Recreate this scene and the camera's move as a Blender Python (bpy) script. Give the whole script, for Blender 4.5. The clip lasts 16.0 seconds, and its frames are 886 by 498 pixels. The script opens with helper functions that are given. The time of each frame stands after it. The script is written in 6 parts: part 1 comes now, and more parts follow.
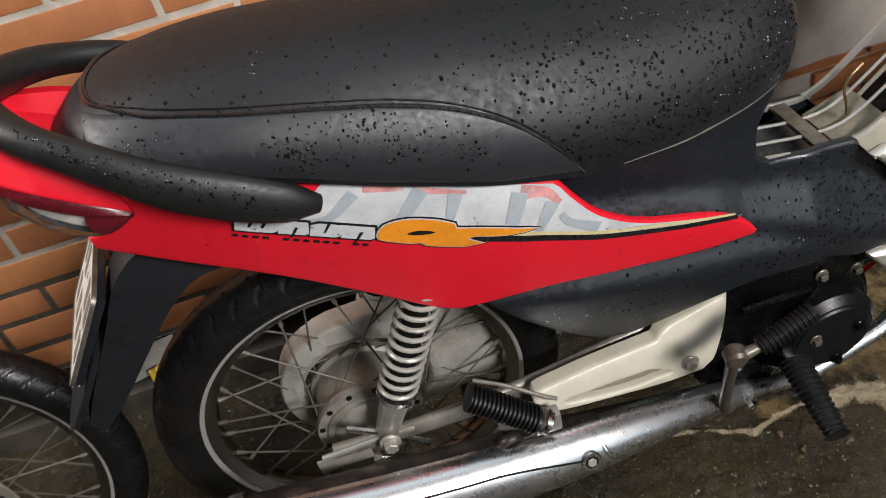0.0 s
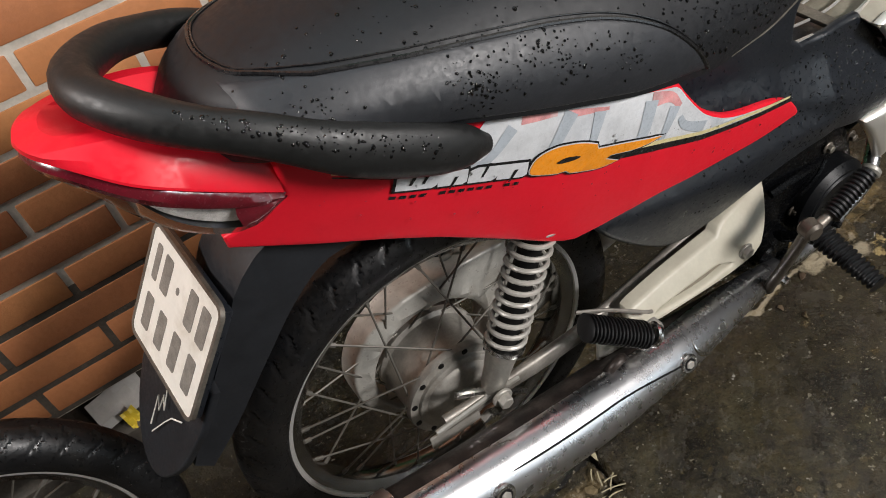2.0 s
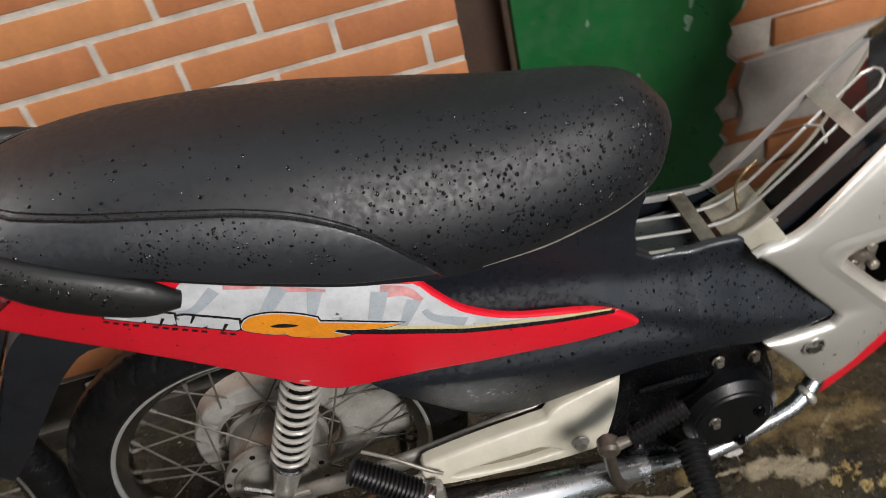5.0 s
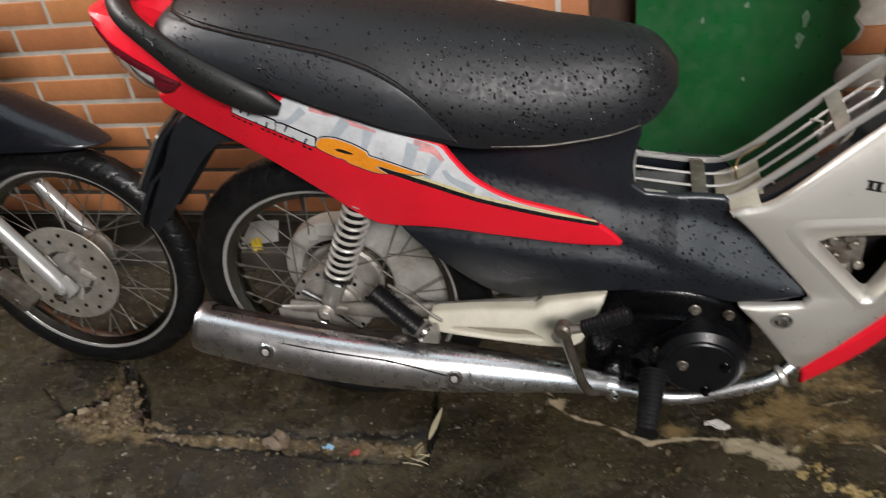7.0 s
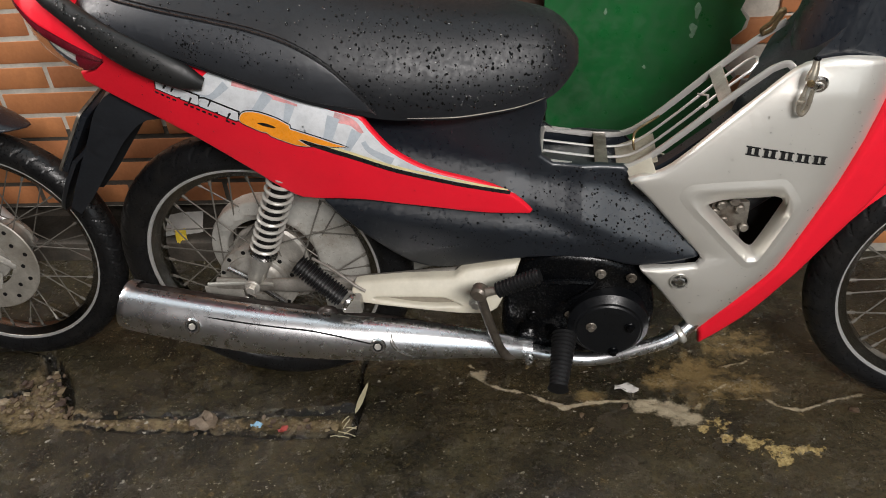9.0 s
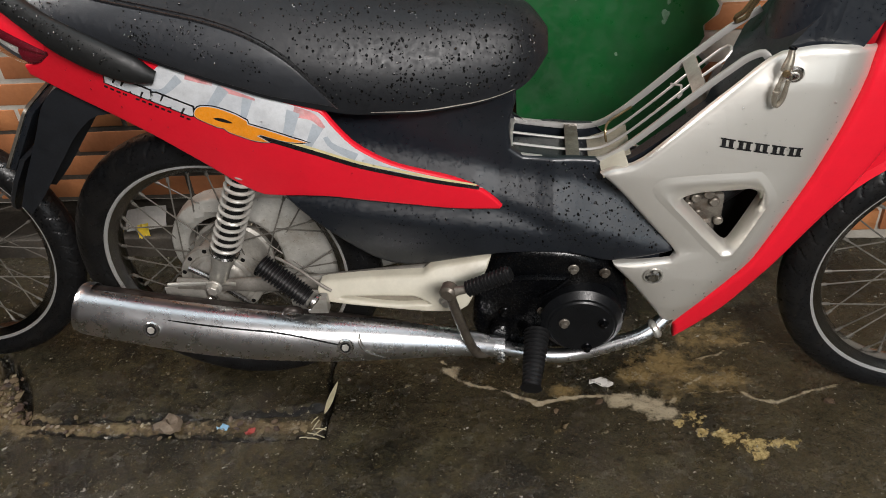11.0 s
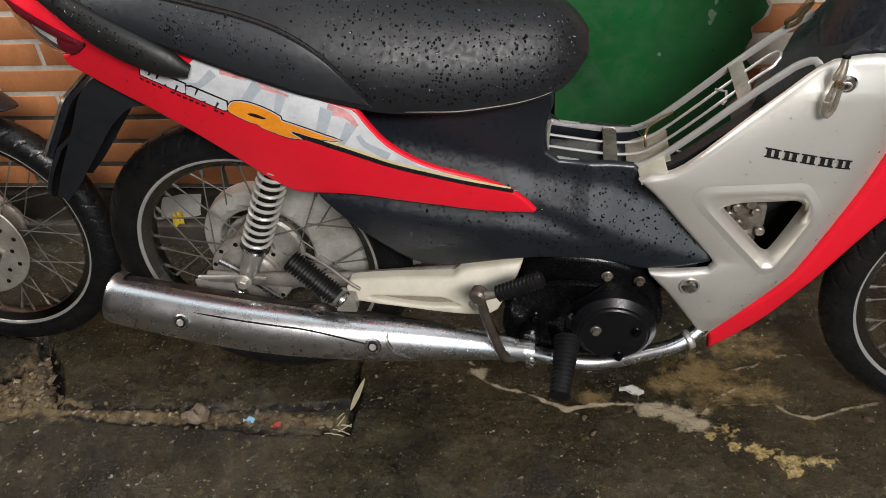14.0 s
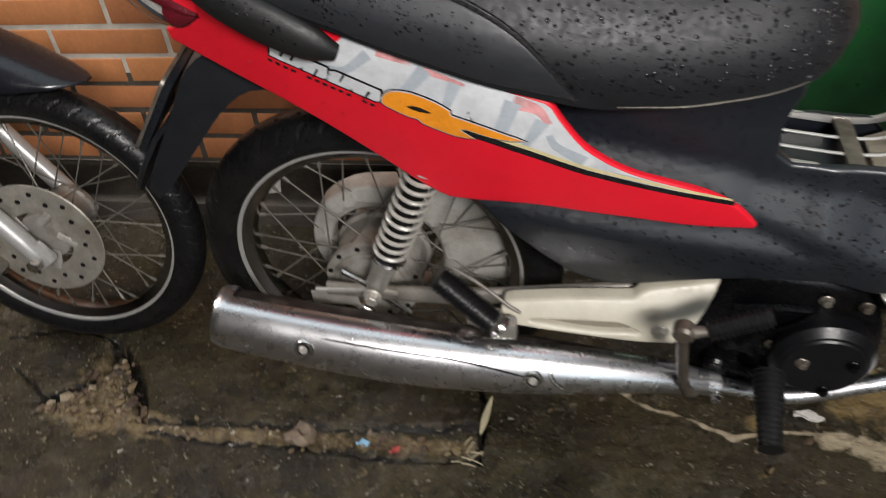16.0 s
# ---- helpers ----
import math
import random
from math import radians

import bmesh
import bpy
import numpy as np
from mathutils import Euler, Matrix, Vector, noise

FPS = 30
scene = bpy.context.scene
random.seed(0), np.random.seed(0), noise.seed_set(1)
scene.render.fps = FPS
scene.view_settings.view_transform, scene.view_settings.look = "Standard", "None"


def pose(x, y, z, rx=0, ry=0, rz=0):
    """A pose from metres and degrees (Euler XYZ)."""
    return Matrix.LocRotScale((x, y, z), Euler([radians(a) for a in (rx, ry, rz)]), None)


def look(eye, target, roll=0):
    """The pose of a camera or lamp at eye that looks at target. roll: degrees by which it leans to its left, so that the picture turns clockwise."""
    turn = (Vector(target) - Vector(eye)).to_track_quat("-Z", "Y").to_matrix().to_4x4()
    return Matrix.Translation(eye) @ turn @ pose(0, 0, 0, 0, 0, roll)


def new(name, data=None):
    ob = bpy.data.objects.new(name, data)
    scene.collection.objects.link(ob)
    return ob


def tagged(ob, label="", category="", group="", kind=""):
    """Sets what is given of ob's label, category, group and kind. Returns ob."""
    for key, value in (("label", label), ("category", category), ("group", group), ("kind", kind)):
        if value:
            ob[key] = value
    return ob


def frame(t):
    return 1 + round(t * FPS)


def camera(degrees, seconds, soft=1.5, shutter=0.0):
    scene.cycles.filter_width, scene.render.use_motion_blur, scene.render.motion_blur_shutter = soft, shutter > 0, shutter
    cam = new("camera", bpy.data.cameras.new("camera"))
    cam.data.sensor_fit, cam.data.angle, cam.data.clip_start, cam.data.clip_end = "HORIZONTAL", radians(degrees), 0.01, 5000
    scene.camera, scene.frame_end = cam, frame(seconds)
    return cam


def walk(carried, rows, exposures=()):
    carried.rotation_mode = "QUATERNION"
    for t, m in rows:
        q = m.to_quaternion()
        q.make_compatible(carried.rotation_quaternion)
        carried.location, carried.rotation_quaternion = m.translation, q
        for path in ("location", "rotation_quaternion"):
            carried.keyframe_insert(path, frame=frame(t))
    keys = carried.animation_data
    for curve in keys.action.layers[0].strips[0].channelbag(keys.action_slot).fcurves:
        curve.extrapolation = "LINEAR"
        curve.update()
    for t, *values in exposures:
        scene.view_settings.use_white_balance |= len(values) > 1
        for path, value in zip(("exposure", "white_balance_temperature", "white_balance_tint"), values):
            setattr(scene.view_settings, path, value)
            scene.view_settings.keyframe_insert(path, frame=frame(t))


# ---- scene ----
cam = camera(59.5, 16.0, soft=0.9, shutter=0.5)
PATH = [
    (0, (0.048, -0.626, 1.08), (0.178, 0.943, -0.153), -15.3),
    (0.5, (-0.044, -0.549, 1.089), (0.268, 0.934, -0.217), -15.5),
    (1, (-0.151, -0.506, 1.096), (0.288, 0.91, -0.247), -15.7),
    (1.5, (-0.219, -0.485, 1.096), (0.291, 0.881, -0.273), -16.3),
    (2, (-0.251, -0.486, 1.093), (0.309, 0.854, -0.282), -15.9),
    (2.5, (-0.254, -0.485, 1.095), (0.333, 0.848, -0.275), -15.2),
    (3, (-0.26, -0.48, 1.099), (0.323, 0.862, -0.265), -15.0),
    (3.5, (-0.25, -0.482, 1.103), (0.308, 0.878, -0.254), -15.2),
    (4, (-0.101, -0.509, 1.101), (0.338, 0.897, -0.252), -15.6),
    (4.2, (-0.037, -0.534, 1.105), (0.382, 0.901, -0.223), -15.6),
    (6.3, (0.511, -0.851, 1.178), (-0.112, 0.744, 0.144), -11.3),
    (6.5, (0.495, -0.896, 1.169), (-0.124, 0.721, 0.167), -11.0),
    (7, (0.459, -0.937, 1.111), (0.003, 0.66, -0.004), -8.2),
    (7.5, (0.457, -0.981, 1.114), (0.097, 0.621, -0.028), -7.4),
    (8, (0.475, -1.003, 1.115), (0.155, 0.632, 0.009), -6.8),
    (8.5, (0.484, -1.017, 1.102), (0.183, 0.626, 0.003), -6.1),
    (9, (0.484, -1.019, 1.092), (0.208, 0.621, -0.018), -5.7),
    (9.5, (0.478, -1.019, 1.088), (0.233, 0.623, -0.027), -5.5),
    (10, (0.487, -1.008, 1.087), (0.271, 0.632, -0.037), -5.3),
    (10.2, (0.489, -1.003, 1.087), (0.284, 0.636, -0.041), -5.3),
    (12.5, (0.492, -0.93, 1.083), (0.229, 0.662, -0.099), -5.5),
    (13, (0.493, -0.937, 1.087), (0.215, 0.656, -0.091), -5.6),
    (13.5, (0.496, -0.943, 1.092), (0.206, 0.652, -0.078), -5.7),
    (14, (0.493, -0.948, 1.09), (0.191, 0.649, -0.074), -5.3),
    (14.5, (0.501, -0.94, 1.09), (0.181, 0.648, -0.083), -4.9),
    (15, (0.51, -0.9, 1.076), (0.15, 0.657, -0.126), -4.4),
    (15.5, (0.403, -0.847, 1.067), (0.021, 0.649, -0.205), -5.0),
    (16, (0.254, -0.743, 1.057), (-0.091, 0.751, -0.228), -6.3),
]
walk(cam, [(t, look(eye, target, roll)) for t, eye, target, roll in PATH])

# ---- world and lights ----
world = bpy.data.worlds.new("night")
scene.world = world
world.use_nodes = True
world.node_tree.nodes["Background"].inputs[0].default_value = (0.62, 0.68, 0.8, 1)
world.node_tree.nodes["Background"].inputs[1].default_value = 0.001


def area(name, eye, target, size, watts, colour):
    lamp = bpy.data.lights.new(name, "AREA")
    lamp.shape, lamp.size, lamp.size_y = "RECTANGLE", size[0], size[1]
    lamp.energy, lamp.color = watts, colour
    ob = new(name, lamp)
    ob.matrix_world = look(eye, target)
    return ob


area("street_light", (1.30, -2.45, 2.2), (0.25, 0.3, 0.45), (1.0, 0.35), 115, (1.0, 0.955, 0.93))
area("street_light", (-2.0, 0.22, 2.3), (-0.2, 0.05, 0.4), (0.5, 0.4), 46, (1.0, 0.955, 0.93))
# low wide light added to the south for sheen on black parts; source unseen
area("unseen_south_light", (1.75, -2.98, 0.85), (1.2, 0.3, 0.75), (2.2, 1.3), 15, (0.80, 0.92, 1.0))
# broad overhead light added for sheen on upper faces; no lamp is known there
area("overhead_sheen_light", (0.1, -0.25, 2.86), (0.1, -0.26, 0.4), (3.0, 1.2), 13, (0.80, 0.93, 1.0))
scene.view_settings.exposure = 0.0

# ---- mesh helpers ----
def cr(points, n, closed=False):
    """n points along a smooth curve through the given ones, spaced by length."""
    P = np.array(points, float)
    if len(P) == 2:
        return [tuple(P[0] + (P[1] - P[0]) * i / (n - 1)) for i in range(n)]
    if closed:
        Q = np.vstack([P[-1], P, P[0], P[1]])
    else:
        Q = np.vstack([2 * P[0] - P[1], P, 2 * P[-1] - P[-2]])
    fine = []
    for i in range(1, len(Q) - 2):
        a, b, c, d = Q[i - 1], Q[i], Q[i + 1], Q[i + 2]
        for u in np.linspace(0, 1, 16, endpoint=False):
            fine.append(0.5 * (2 * b + (c - a) * u + (2 * a - 5 * b + 4 * c - d) * u * u + (3 * b - a - 3 * c + d) * u ** 3))
    fine.append(Q[-2])
    fine = np.array(fine)
    s = np.r_[0, np.cumsum(np.linalg.norm(np.diff(fine, axis=0), axis=1))]
    at = np.linspace(0, s[-1], n + 1 if closed else n)[:n]
    return [tuple(np.interp(a, s, fine[:, k]) for k in range(P.shape[1])) for a in at]


def ramp(x, xs, ys):
    return float(np.interp(x, xs, ys))


def to_mesh(name, verts, faces, smooth=True, angle=38):
    me = bpy.data.meshes.new(name)
    me.from_pydata([tuple(map(float, v)) for v in verts], [], faces)
    bm = bmesh.new()
    bm.from_mesh(me)
    bmesh.ops.recalc_face_normals(bm, faces=bm.faces)
    return from_bm(name, bm, smooth, angle, me)


def from_bm(name, bm, smooth=True, angle=38, me=None):
    me = me or bpy.data.meshes.new(name)
    bm.to_mesh(me)
    bm.free()
    me.polygons.foreach_set("use_smooth", [smooth] * len(me.polygons))
    if smooth:
        me.set_sharp_from_angle(angle=radians(angle))
    return me


def part(name, me, material, parent=None, label="", kind="", at=None):
    """One mesh object under a thing or a part."""
    ob = new(name, me)
    if material and not me.materials:
        me.materials.append(material)
    if parent:
        ob.parent = parent
    if at is not None:
        ob.matrix_basis = at
    return tagged(ob, label=label, kind=kind)


def empty(name, at=None, parent=None):
    ob = new(name)
    ob.empty_display_size = 0.05
    if parent:
        ob.parent = parent
    if at is not None:
        ob.matrix_basis = at
    return ob


def grid_faces(rows, cols, closed):
    out = []
    for i in range(rows - 1):
        for j in range(cols if closed else cols - 1):
            k = (j + 1) % cols
            out.append((i * cols + j, i * cols + k, (i + 1) * cols + k, (i + 1) * cols + j))
    return out


def loft(name, rings, closed=True, caps=True, **kw):
    n = len(rings[0])
    verts = [p for r in rings for p in r]
    faces = grid_faces(len(rings), n, closed)
    if caps:
        faces += [tuple(range(n))[::-1], tuple(range(len(verts) - n, len(verts)))]
    return to_mesh(name, verts, faces, **kw)


def tube_data(path, r, n=10, flat=1.0, up=(0, 0, 1)):
    """Rings of a bar along a path. r: a radius or one for each point. flat: its height over its width, along up."""
    P = [Vector(p) for p in path]
    rs = r if hasattr(r, "__len__") else [r] * len(P)
    fs = flat if hasattr(flat, "__len__") else [flat] * len(P)
    rings, u = [], Vector(up)
    for i, p in enumerate(P):
        t = (P[min(i + 1, len(P) - 1)] - P[max(i - 1, 0)]).normalized()
        u = (u - t * u.dot(t))
        u = u.normalized() if u.length > 1e-6 else t.orthogonal().normalized()
        v = t.cross(u)
        rings.append([p + (u * math.sin(a) * fs[i] + v * math.cos(a)) * rs[i] for a in (2 * math.pi * k / n for k in range(n))])
    return rings


def tube(name, path, r, n=10, flat=1.0, up=(0, 0, 1)):
    return loft(name, tube_data(path, r, n, flat, up))


def lathe(name, profile, seg, closed=False, shape=None, caps=True):
    """Turned round the y axis: profile of (radius, y)."""
    verts = []
    for k in range(seg):
        a = 2 * math.pi * k / seg
        for j, (r, y) in enumerate(profile):
            if shape:
                r = shape(k, j, r)
            verts.append((r * math.sin(a), y, r * math.cos(a)))
    m, faces = len(profile), []
    for k in range(seg):
        q = (k + 1) % seg
        for j in range(m if closed else m - 1):
            i = (j + 1) % m
            faces.append((k * m + j, q * m + j, q * m + i, k * m + i))
    if not closed and caps:
        for j in (0, m - 1):
            if profile[j][0] > 1e-5:
                faces.append(tuple(k * m + j for k in range(seg)))
    return to_mesh(name, verts, faces)


def edge_distance(q, loops):
    best = np.full(len(q), 9.0)
    for loop in loops:
        a = np.array(loop)
        b = np.roll(a, -1, axis=0)
        for p0, p1 in zip(a, b):
            d = p1 - p0
            l = d @ d
            if l < 1e-12:
                continue
            u = np.clip(((q - p0) @ d) / l, 0, 1)
            best = np.minimum(best, np.linalg.norm(q - (p0 + u[:, None] * d), axis=1))
    return best


def clean(loop):
    """The loop without doubled points, turned anticlockwise."""
    out = []
    for p in loop:
        if not out or math.dist(p, out[-1]) > 0.0012:
            out.append(tuple(p))
    if math.dist(out[0], out[-1]) < 0.0012:
        out.pop()
    area2 = sum(a[0] * b[1] - b[0] * a[1] for a, b in zip(out, out[1:] + out[:1]))
    return out if area2 > 0 else out[::-1]


def offset(loop, d):
    """The loop moved inwards by d (outwards: minus)."""
    out, n = [], len(loop)
    for i in range(n):
        a, p, b = Vector(loop[i - 1]), Vector(loop[i]), Vector(loop[(i + 1) % n])
        u, v = (p - a).normalized(), (b - p).normalized()
        m = Vector((-u.y - v.y, u.x + v.x))
        l = m.length
        m = m / l if l > 0.2 else Vector((-u.y, u.x))
        out.append(tuple(p + m * d / max(0.55, l / 2)))
    return out


def sheet(name, outline, yfun, thick=0.003, res=0.012, holes=(), roll=0.0, side=1):
    """A moulded panel: an outline in x and z, cut to a grid, laid on y = yfun(x, z), with its rim rolled inwards. side -1 mirrors it."""
    bm = bmesh.new()
    edges = []
    for k, loop in enumerate([outline, *holes]):
        rows = [clean(loop)]
        if roll:
            rows = [offset(rows[0], roll * f * (1 if k == 0 else -1)) for f in (0, 0.12, 0.35, 0.65, 1.0)]
        prev = None
        for row in rows:
            vs = [bm.verts.new((x, 0, z)) for x, z in row]
            n = len(vs)
            if prev:
                for i in range(n):
                    bm.faces.new((prev[i], prev[(i + 1) % n], vs[(i + 1) % n], vs[i]))
            prev = vs
        edges += [bm.edges.get((prev[i], prev[(i + 1) % n])) or bm.edges.new((prev[i], prev[(i + 1) % n])) for i in range(n)]
    bmesh.ops.triangle_fill(bm, use_beauty=True, edges=edges, normal=(0, -1, 0))
    q = np.array(outline)
    for axis in (0, 1):
        lo, hi = q[:, axis].min(), q[:, axis].max()
        n = max(2, int((hi - lo) / res))
        for i in range(1, n):
            co = [0, 0, 0]
            no = [0, 0, 0]
            co[axis * 2] = lo + (hi - lo) * i / n
            no[axis * 2] = 1
            bmesh.ops.bisect_plane(bm, geom=bm.verts[:] + bm.edges[:] + bm.faces[:], plane_co=co, plane_no=no)
    bm.verts.ensure_lookup_table()
    xz = np.array([(v.co.x, v.co.z) for v in bm.verts])
    d = edge_distance(xz, [outline, *holes]) if roll else np.zeros(len(xz))
    for v, dd in zip(bm.verts, d):
        y = yfun(v.co.x, v.co.z)
        if roll and dd < roll:
            y += roll - math.sqrt(max(0, roll * roll - (roll - dd) ** 2))
        v.co.y = y * side
    bmesh.ops.recalc_face_normals(bm, faces=bm.faces)
    if thick:
        g = bmesh.ops.extrude_face_region(bm, geom=bm.faces[:])
        for v in g["geom"]:
            if isinstance(v, bmesh.types.BMVert):
                v.co.y += thick * side
        bmesh.ops.recalc_face_normals(bm, faces=bm.faces)
    return from_bm(name, bm)


def box_bm(bm, centre, size, bevel=0.0, turn=None):
    m = Matrix.Translation(centre) @ (turn.to_4x4() if turn else Matrix()) @ Matrix.Diagonal((*size, 1))
    g = bmesh.ops.create_cube(bm, size=1, matrix=m)
    if bevel:
        es = list({e for v in g["verts"] for e in v.link_edges})
        bmesh.ops.bevel(bm, geom=es, offset=bevel, segments=2, affect="EDGES", profile=0.6)
    return bm


def box(name, centre, size, bevel=0.0, turn=None):
    return from_bm(name, box_bm(bmesh.new(), centre, size, bevel, turn))


def disc(name, centre, r, depth, axis=(0, 1, 0), seg=24, bevel=0.0):
    """A short cylinder with its axis along the given way."""
    b = min(bevel, r * 0.6, depth * 0.45)
    prof = [(0.0001, -depth / 2), (r - b, -depth / 2), (r, -depth / 2 + b), (r, depth / 2 - b), (r - b, depth / 2), (0.0001, depth / 2)]
    me = lathe(name, prof, seg)
    turn = Vector((0, 1, 0)).rotation_difference(Vector(axis)).to_matrix().to_4x4()
    me.transform(Matrix.Translation(centre) @ turn)
    return me


def join_me(name, meshes):
    bm = bmesh.new()
    for m in meshes:
        bm.from_mesh(m)
    return from_bm(name, bm)


# ---- materials ----
def mat(name, base, rough=0.5, metal=0.0, vary=0.15, scale=30.0, bump=0.0, bump_scale=200.0, wet=0.0, coat=0.0, spread=0.0, second=None, rough_vary=0.1, spec=0.5):
    """A surface with two scales of variation in colour, gloss and relief. spread: how far pieces differ. second: a stain colour. wet: how glossy the wet patches are."""
    m = bpy.data.materials.new(name)
    m.use_nodes = True
    nt = m.node_tree
    bsdf = nt.nodes["Principled BSDF"]
    link = nt.links.new
    co = nt.nodes.new("ShaderNodeTexCoord").outputs["Object"]

    def tex(sc, detail=5.0, rg=0.6):
        t = nt.nodes.new("ShaderNodeTexNoise")
        t.inputs["Scale"].default_value, t.inputs["Detail"].default_value, t.inputs["Roughness"].default_value = sc, detail, rg
        link(co, t.inputs["Vector"])
        return t.outputs["Fac"]

    def rng(v, a, b, c, d):
        r = nt.nodes.new("ShaderNodeMapRange")
        link(v, r.inputs[0])
        for i, x in enumerate((a, b, c, d)):
            r.inputs[i + 1].default_value = x
        return r.outputs[0]

    def mix(f, a, b, blend="MIX"):
        x = nt.nodes.new("ShaderNodeMix")
        x.data_type, x.blend_type = "RGBA", blend
        for v, s in ((f, x.inputs[0]), (a, x.inputs[6]), (b, x.inputs[7])):
            if hasattr(v, "links"):
                link(v, s)
            else:
                s.default_value = v if s.type == "VALUE" else (*v, 1)
        return x.outputs[2]

    big, small = tex(scale), tex(scale * 7)
    dark = tuple(c * (1 - vary) for c in base)
    light = tuple(min(1, c * (1 + vary)) for c in base)
    col = mix(rng(big, 0.3, 0.7, 0, 1), dark, light)
    if vary:
        col = mix(rng(small, 0.35, 0.65, 0, vary), col, tuple(c * 0.5 for c in base))
    if second:
        col = mix(rng(tex(scale * 0.35, 8, 0.7), 0.5, 0.68, 0, 0.85), col, second)
    if spread:
        rnd = nt.nodes.new("ShaderNodeObjectInfo").outputs["Random"]
        hsv = nt.nodes.new("ShaderNodeHueSaturation")
        link(col, hsv.inputs["Color"])
        link(rng(rnd, 0, 1, 1 - spread, 1 + spread), hsv.inputs["Value"])
        link(rng(rnd, 0, 1, 0.5 - spread * 0.04, 0.5 + spread * 0.04), hsv.inputs["Hue"])
        col = hsv.outputs[0]
    link(col, bsdf.inputs["Base Color"])
    r = rng(small if not wet else tex(scale * 0.5, 6, 0.65), 0.35, 0.65, max(0.02, rough - rough_vary - wet), min(1, rough + rough_vary))
    link(r, bsdf.inputs["Roughness"])
    bsdf.inputs["Metallic"].default_value = metal
    bsdf.inputs["Specular IOR Level"].default_value = spec
    bsdf.inputs["Coat Weight"].default_value = coat
    bsdf.inputs["Coat Roughness"].default_value = 0.08
    if bump:
        b = nt.nodes.new("ShaderNodeBump")
        b.inputs["Strength"].default_value, b.inputs["Distance"].default_value = 1.0, bump
        link(tex(bump_scale, 3), b.inputs["Height"])
        link(b.outputs[0], bsdf.inputs["Normal"])
    return m


def clear_mat(name, colour, rough=0.05, ior=1.45):
    m = bpy.data.materials.new(name)
    m.use_nodes = True
    b = m.node_tree.nodes["Principled BSDF"]
    b.inputs["Base Color"].default_value = (*colour, 1)
    b.inputs["Roughness"].default_value, b.inputs["IOR"].default_value = rough, ior
    b.inputs["Transmission Weight"].default_value = 1.0
    return m


M_RED = mat("red_paint", (0.75, 0.0105, 0.027), 0.42, vary=0.03, coat=0.05, bump=0.00002, bump_scale=30, spec=0.35)
M_BLACK = mat("black_plastic", (0.0088, 0.0114, 0.0160), 0.37, vary=0.12, scale=25, bump=0.00005, bump_scale=1200, spec=0.7)
M_GUARD = mat("dirty_black_plastic", (0.0125, 0.0142, 0.0175), 0.46, vary=0.25, scale=30, bump=0.0001, bump_scale=600, spec=0.5)
M_RAIL = mat("grab_rail_black", (0.009, 0.0095, 0.0095), 0.48, vary=0.25, scale=25, bump=0.00012, bump_scale=1300)
M_SEAT = mat("seat_vinyl", (0.0080, 0.0090, 0.0112), 0.50, vary=0.15, scale=20, bump=0.00012, bump_scale=1500, spec=0.45)
M_SEAT2 = mat("seat_vinyl_smooth", (0.0200, 0.0222, 0.0265), 0.46, vary=0.15, scale=30, bump=0.00015, bump_scale=1700, spec=0.6)
M_SILVER = mat("silver_paint", (0.84, 0.815, 0.755), 0.42, metal=0.72, vary=0.01, scale=3, rough_vary=0.015, bump=0.00004, bump_scale=900)
M_CREAM = mat("cream_paint", (0.50, 0.47, 0.38), 0.4, vary=0.10, scale=25, second=(0.42, 0.38, 0.30))
M_CHROME = mat("worn_chrome", (0.69, 0.69, 0.705), 0.28, metal=1.0, vary=0.03, scale=9, rough_vary=0.02)
M_RACK = mat("dull_chrome", (0.56, 0.545, 0.52), 0.34, metal=0.6, vary=0.03, scale=20, rough_vary=0.03)
M_PIN = mat("worn_pin_steel", (0.40, 0.36, 0.29), 0.36, metal=0.7, vary=0.2, scale=60)
M_STEEL = mat("bright_steel", (0.66, 0.65, 0.63), 0.24, metal=1.0, vary=0.04, scale=20, rough_vary=0.05)
M_RIM = mat("chromed_rim", (0.86, 0.86, 0.85), 0.33, metal=0.75, vary=0.05, scale=20, rough_vary=0.05)
M_SPRING = mat("pale_spring", (0.46, 0.44, 0.40), 0.4, metal=0.3, vary=0.12, scale=60)
M_WORN = mat("worn_steel", (0.22, 0.20, 0.17), 0.42, metal=0.6, vary=0.3, scale=60, second=(0.10, 0.07, 0.05))
M_ALU = mat("cast_aluminium", (0.45, 0.43, 0.39), 0.45, metal=0.5, vary=0.2, scale=40, second=(0.25, 0.22, 0.18), bump=0.0002, bump_scale=400)
M_GREY = mat("grey_paint_metal", (0.43, 0.415, 0.375), 0.38, metal=0.55, vary=0.2, scale=30, second=(0.22, 0.20, 0.165))
M_RUBBER = mat("tyre_rubber", (0.0060, 0.0062, 0.007), 0.36, vary=0.35, scale=30, bump=0.0002, bump_scale=300, second=(0.012, 0.011, 0.010), rough_vary=0.12, spec=0.45)
M_GRIP = mat("peg_rubber", (0.006, 0.006, 0.0065), 0.42, vary=0.3, scale=60, spec=0.35)
M_ENGINE = mat("engine_black", (0.0020, 0.0022, 0.0028), 0.26, vary=0.35, scale=40, bump=0.0006, bump_scale=120, second=(0.005, 0.0045, 0.004), spec=0.2)
# near-black for dark parts, and for shade in holes and gaps
M_DARK = mat("dark_parts_and_shade", (0.005, 0.005, 0.005), 0.6, vary=0.3, spec=0.2)
M_WHITE = mat("decal_white", (0.64, 0.66, 0.68), 0.3, vary=0.20, scale=26, second=(0.46, 0.50, 0.55), coat=0.4)
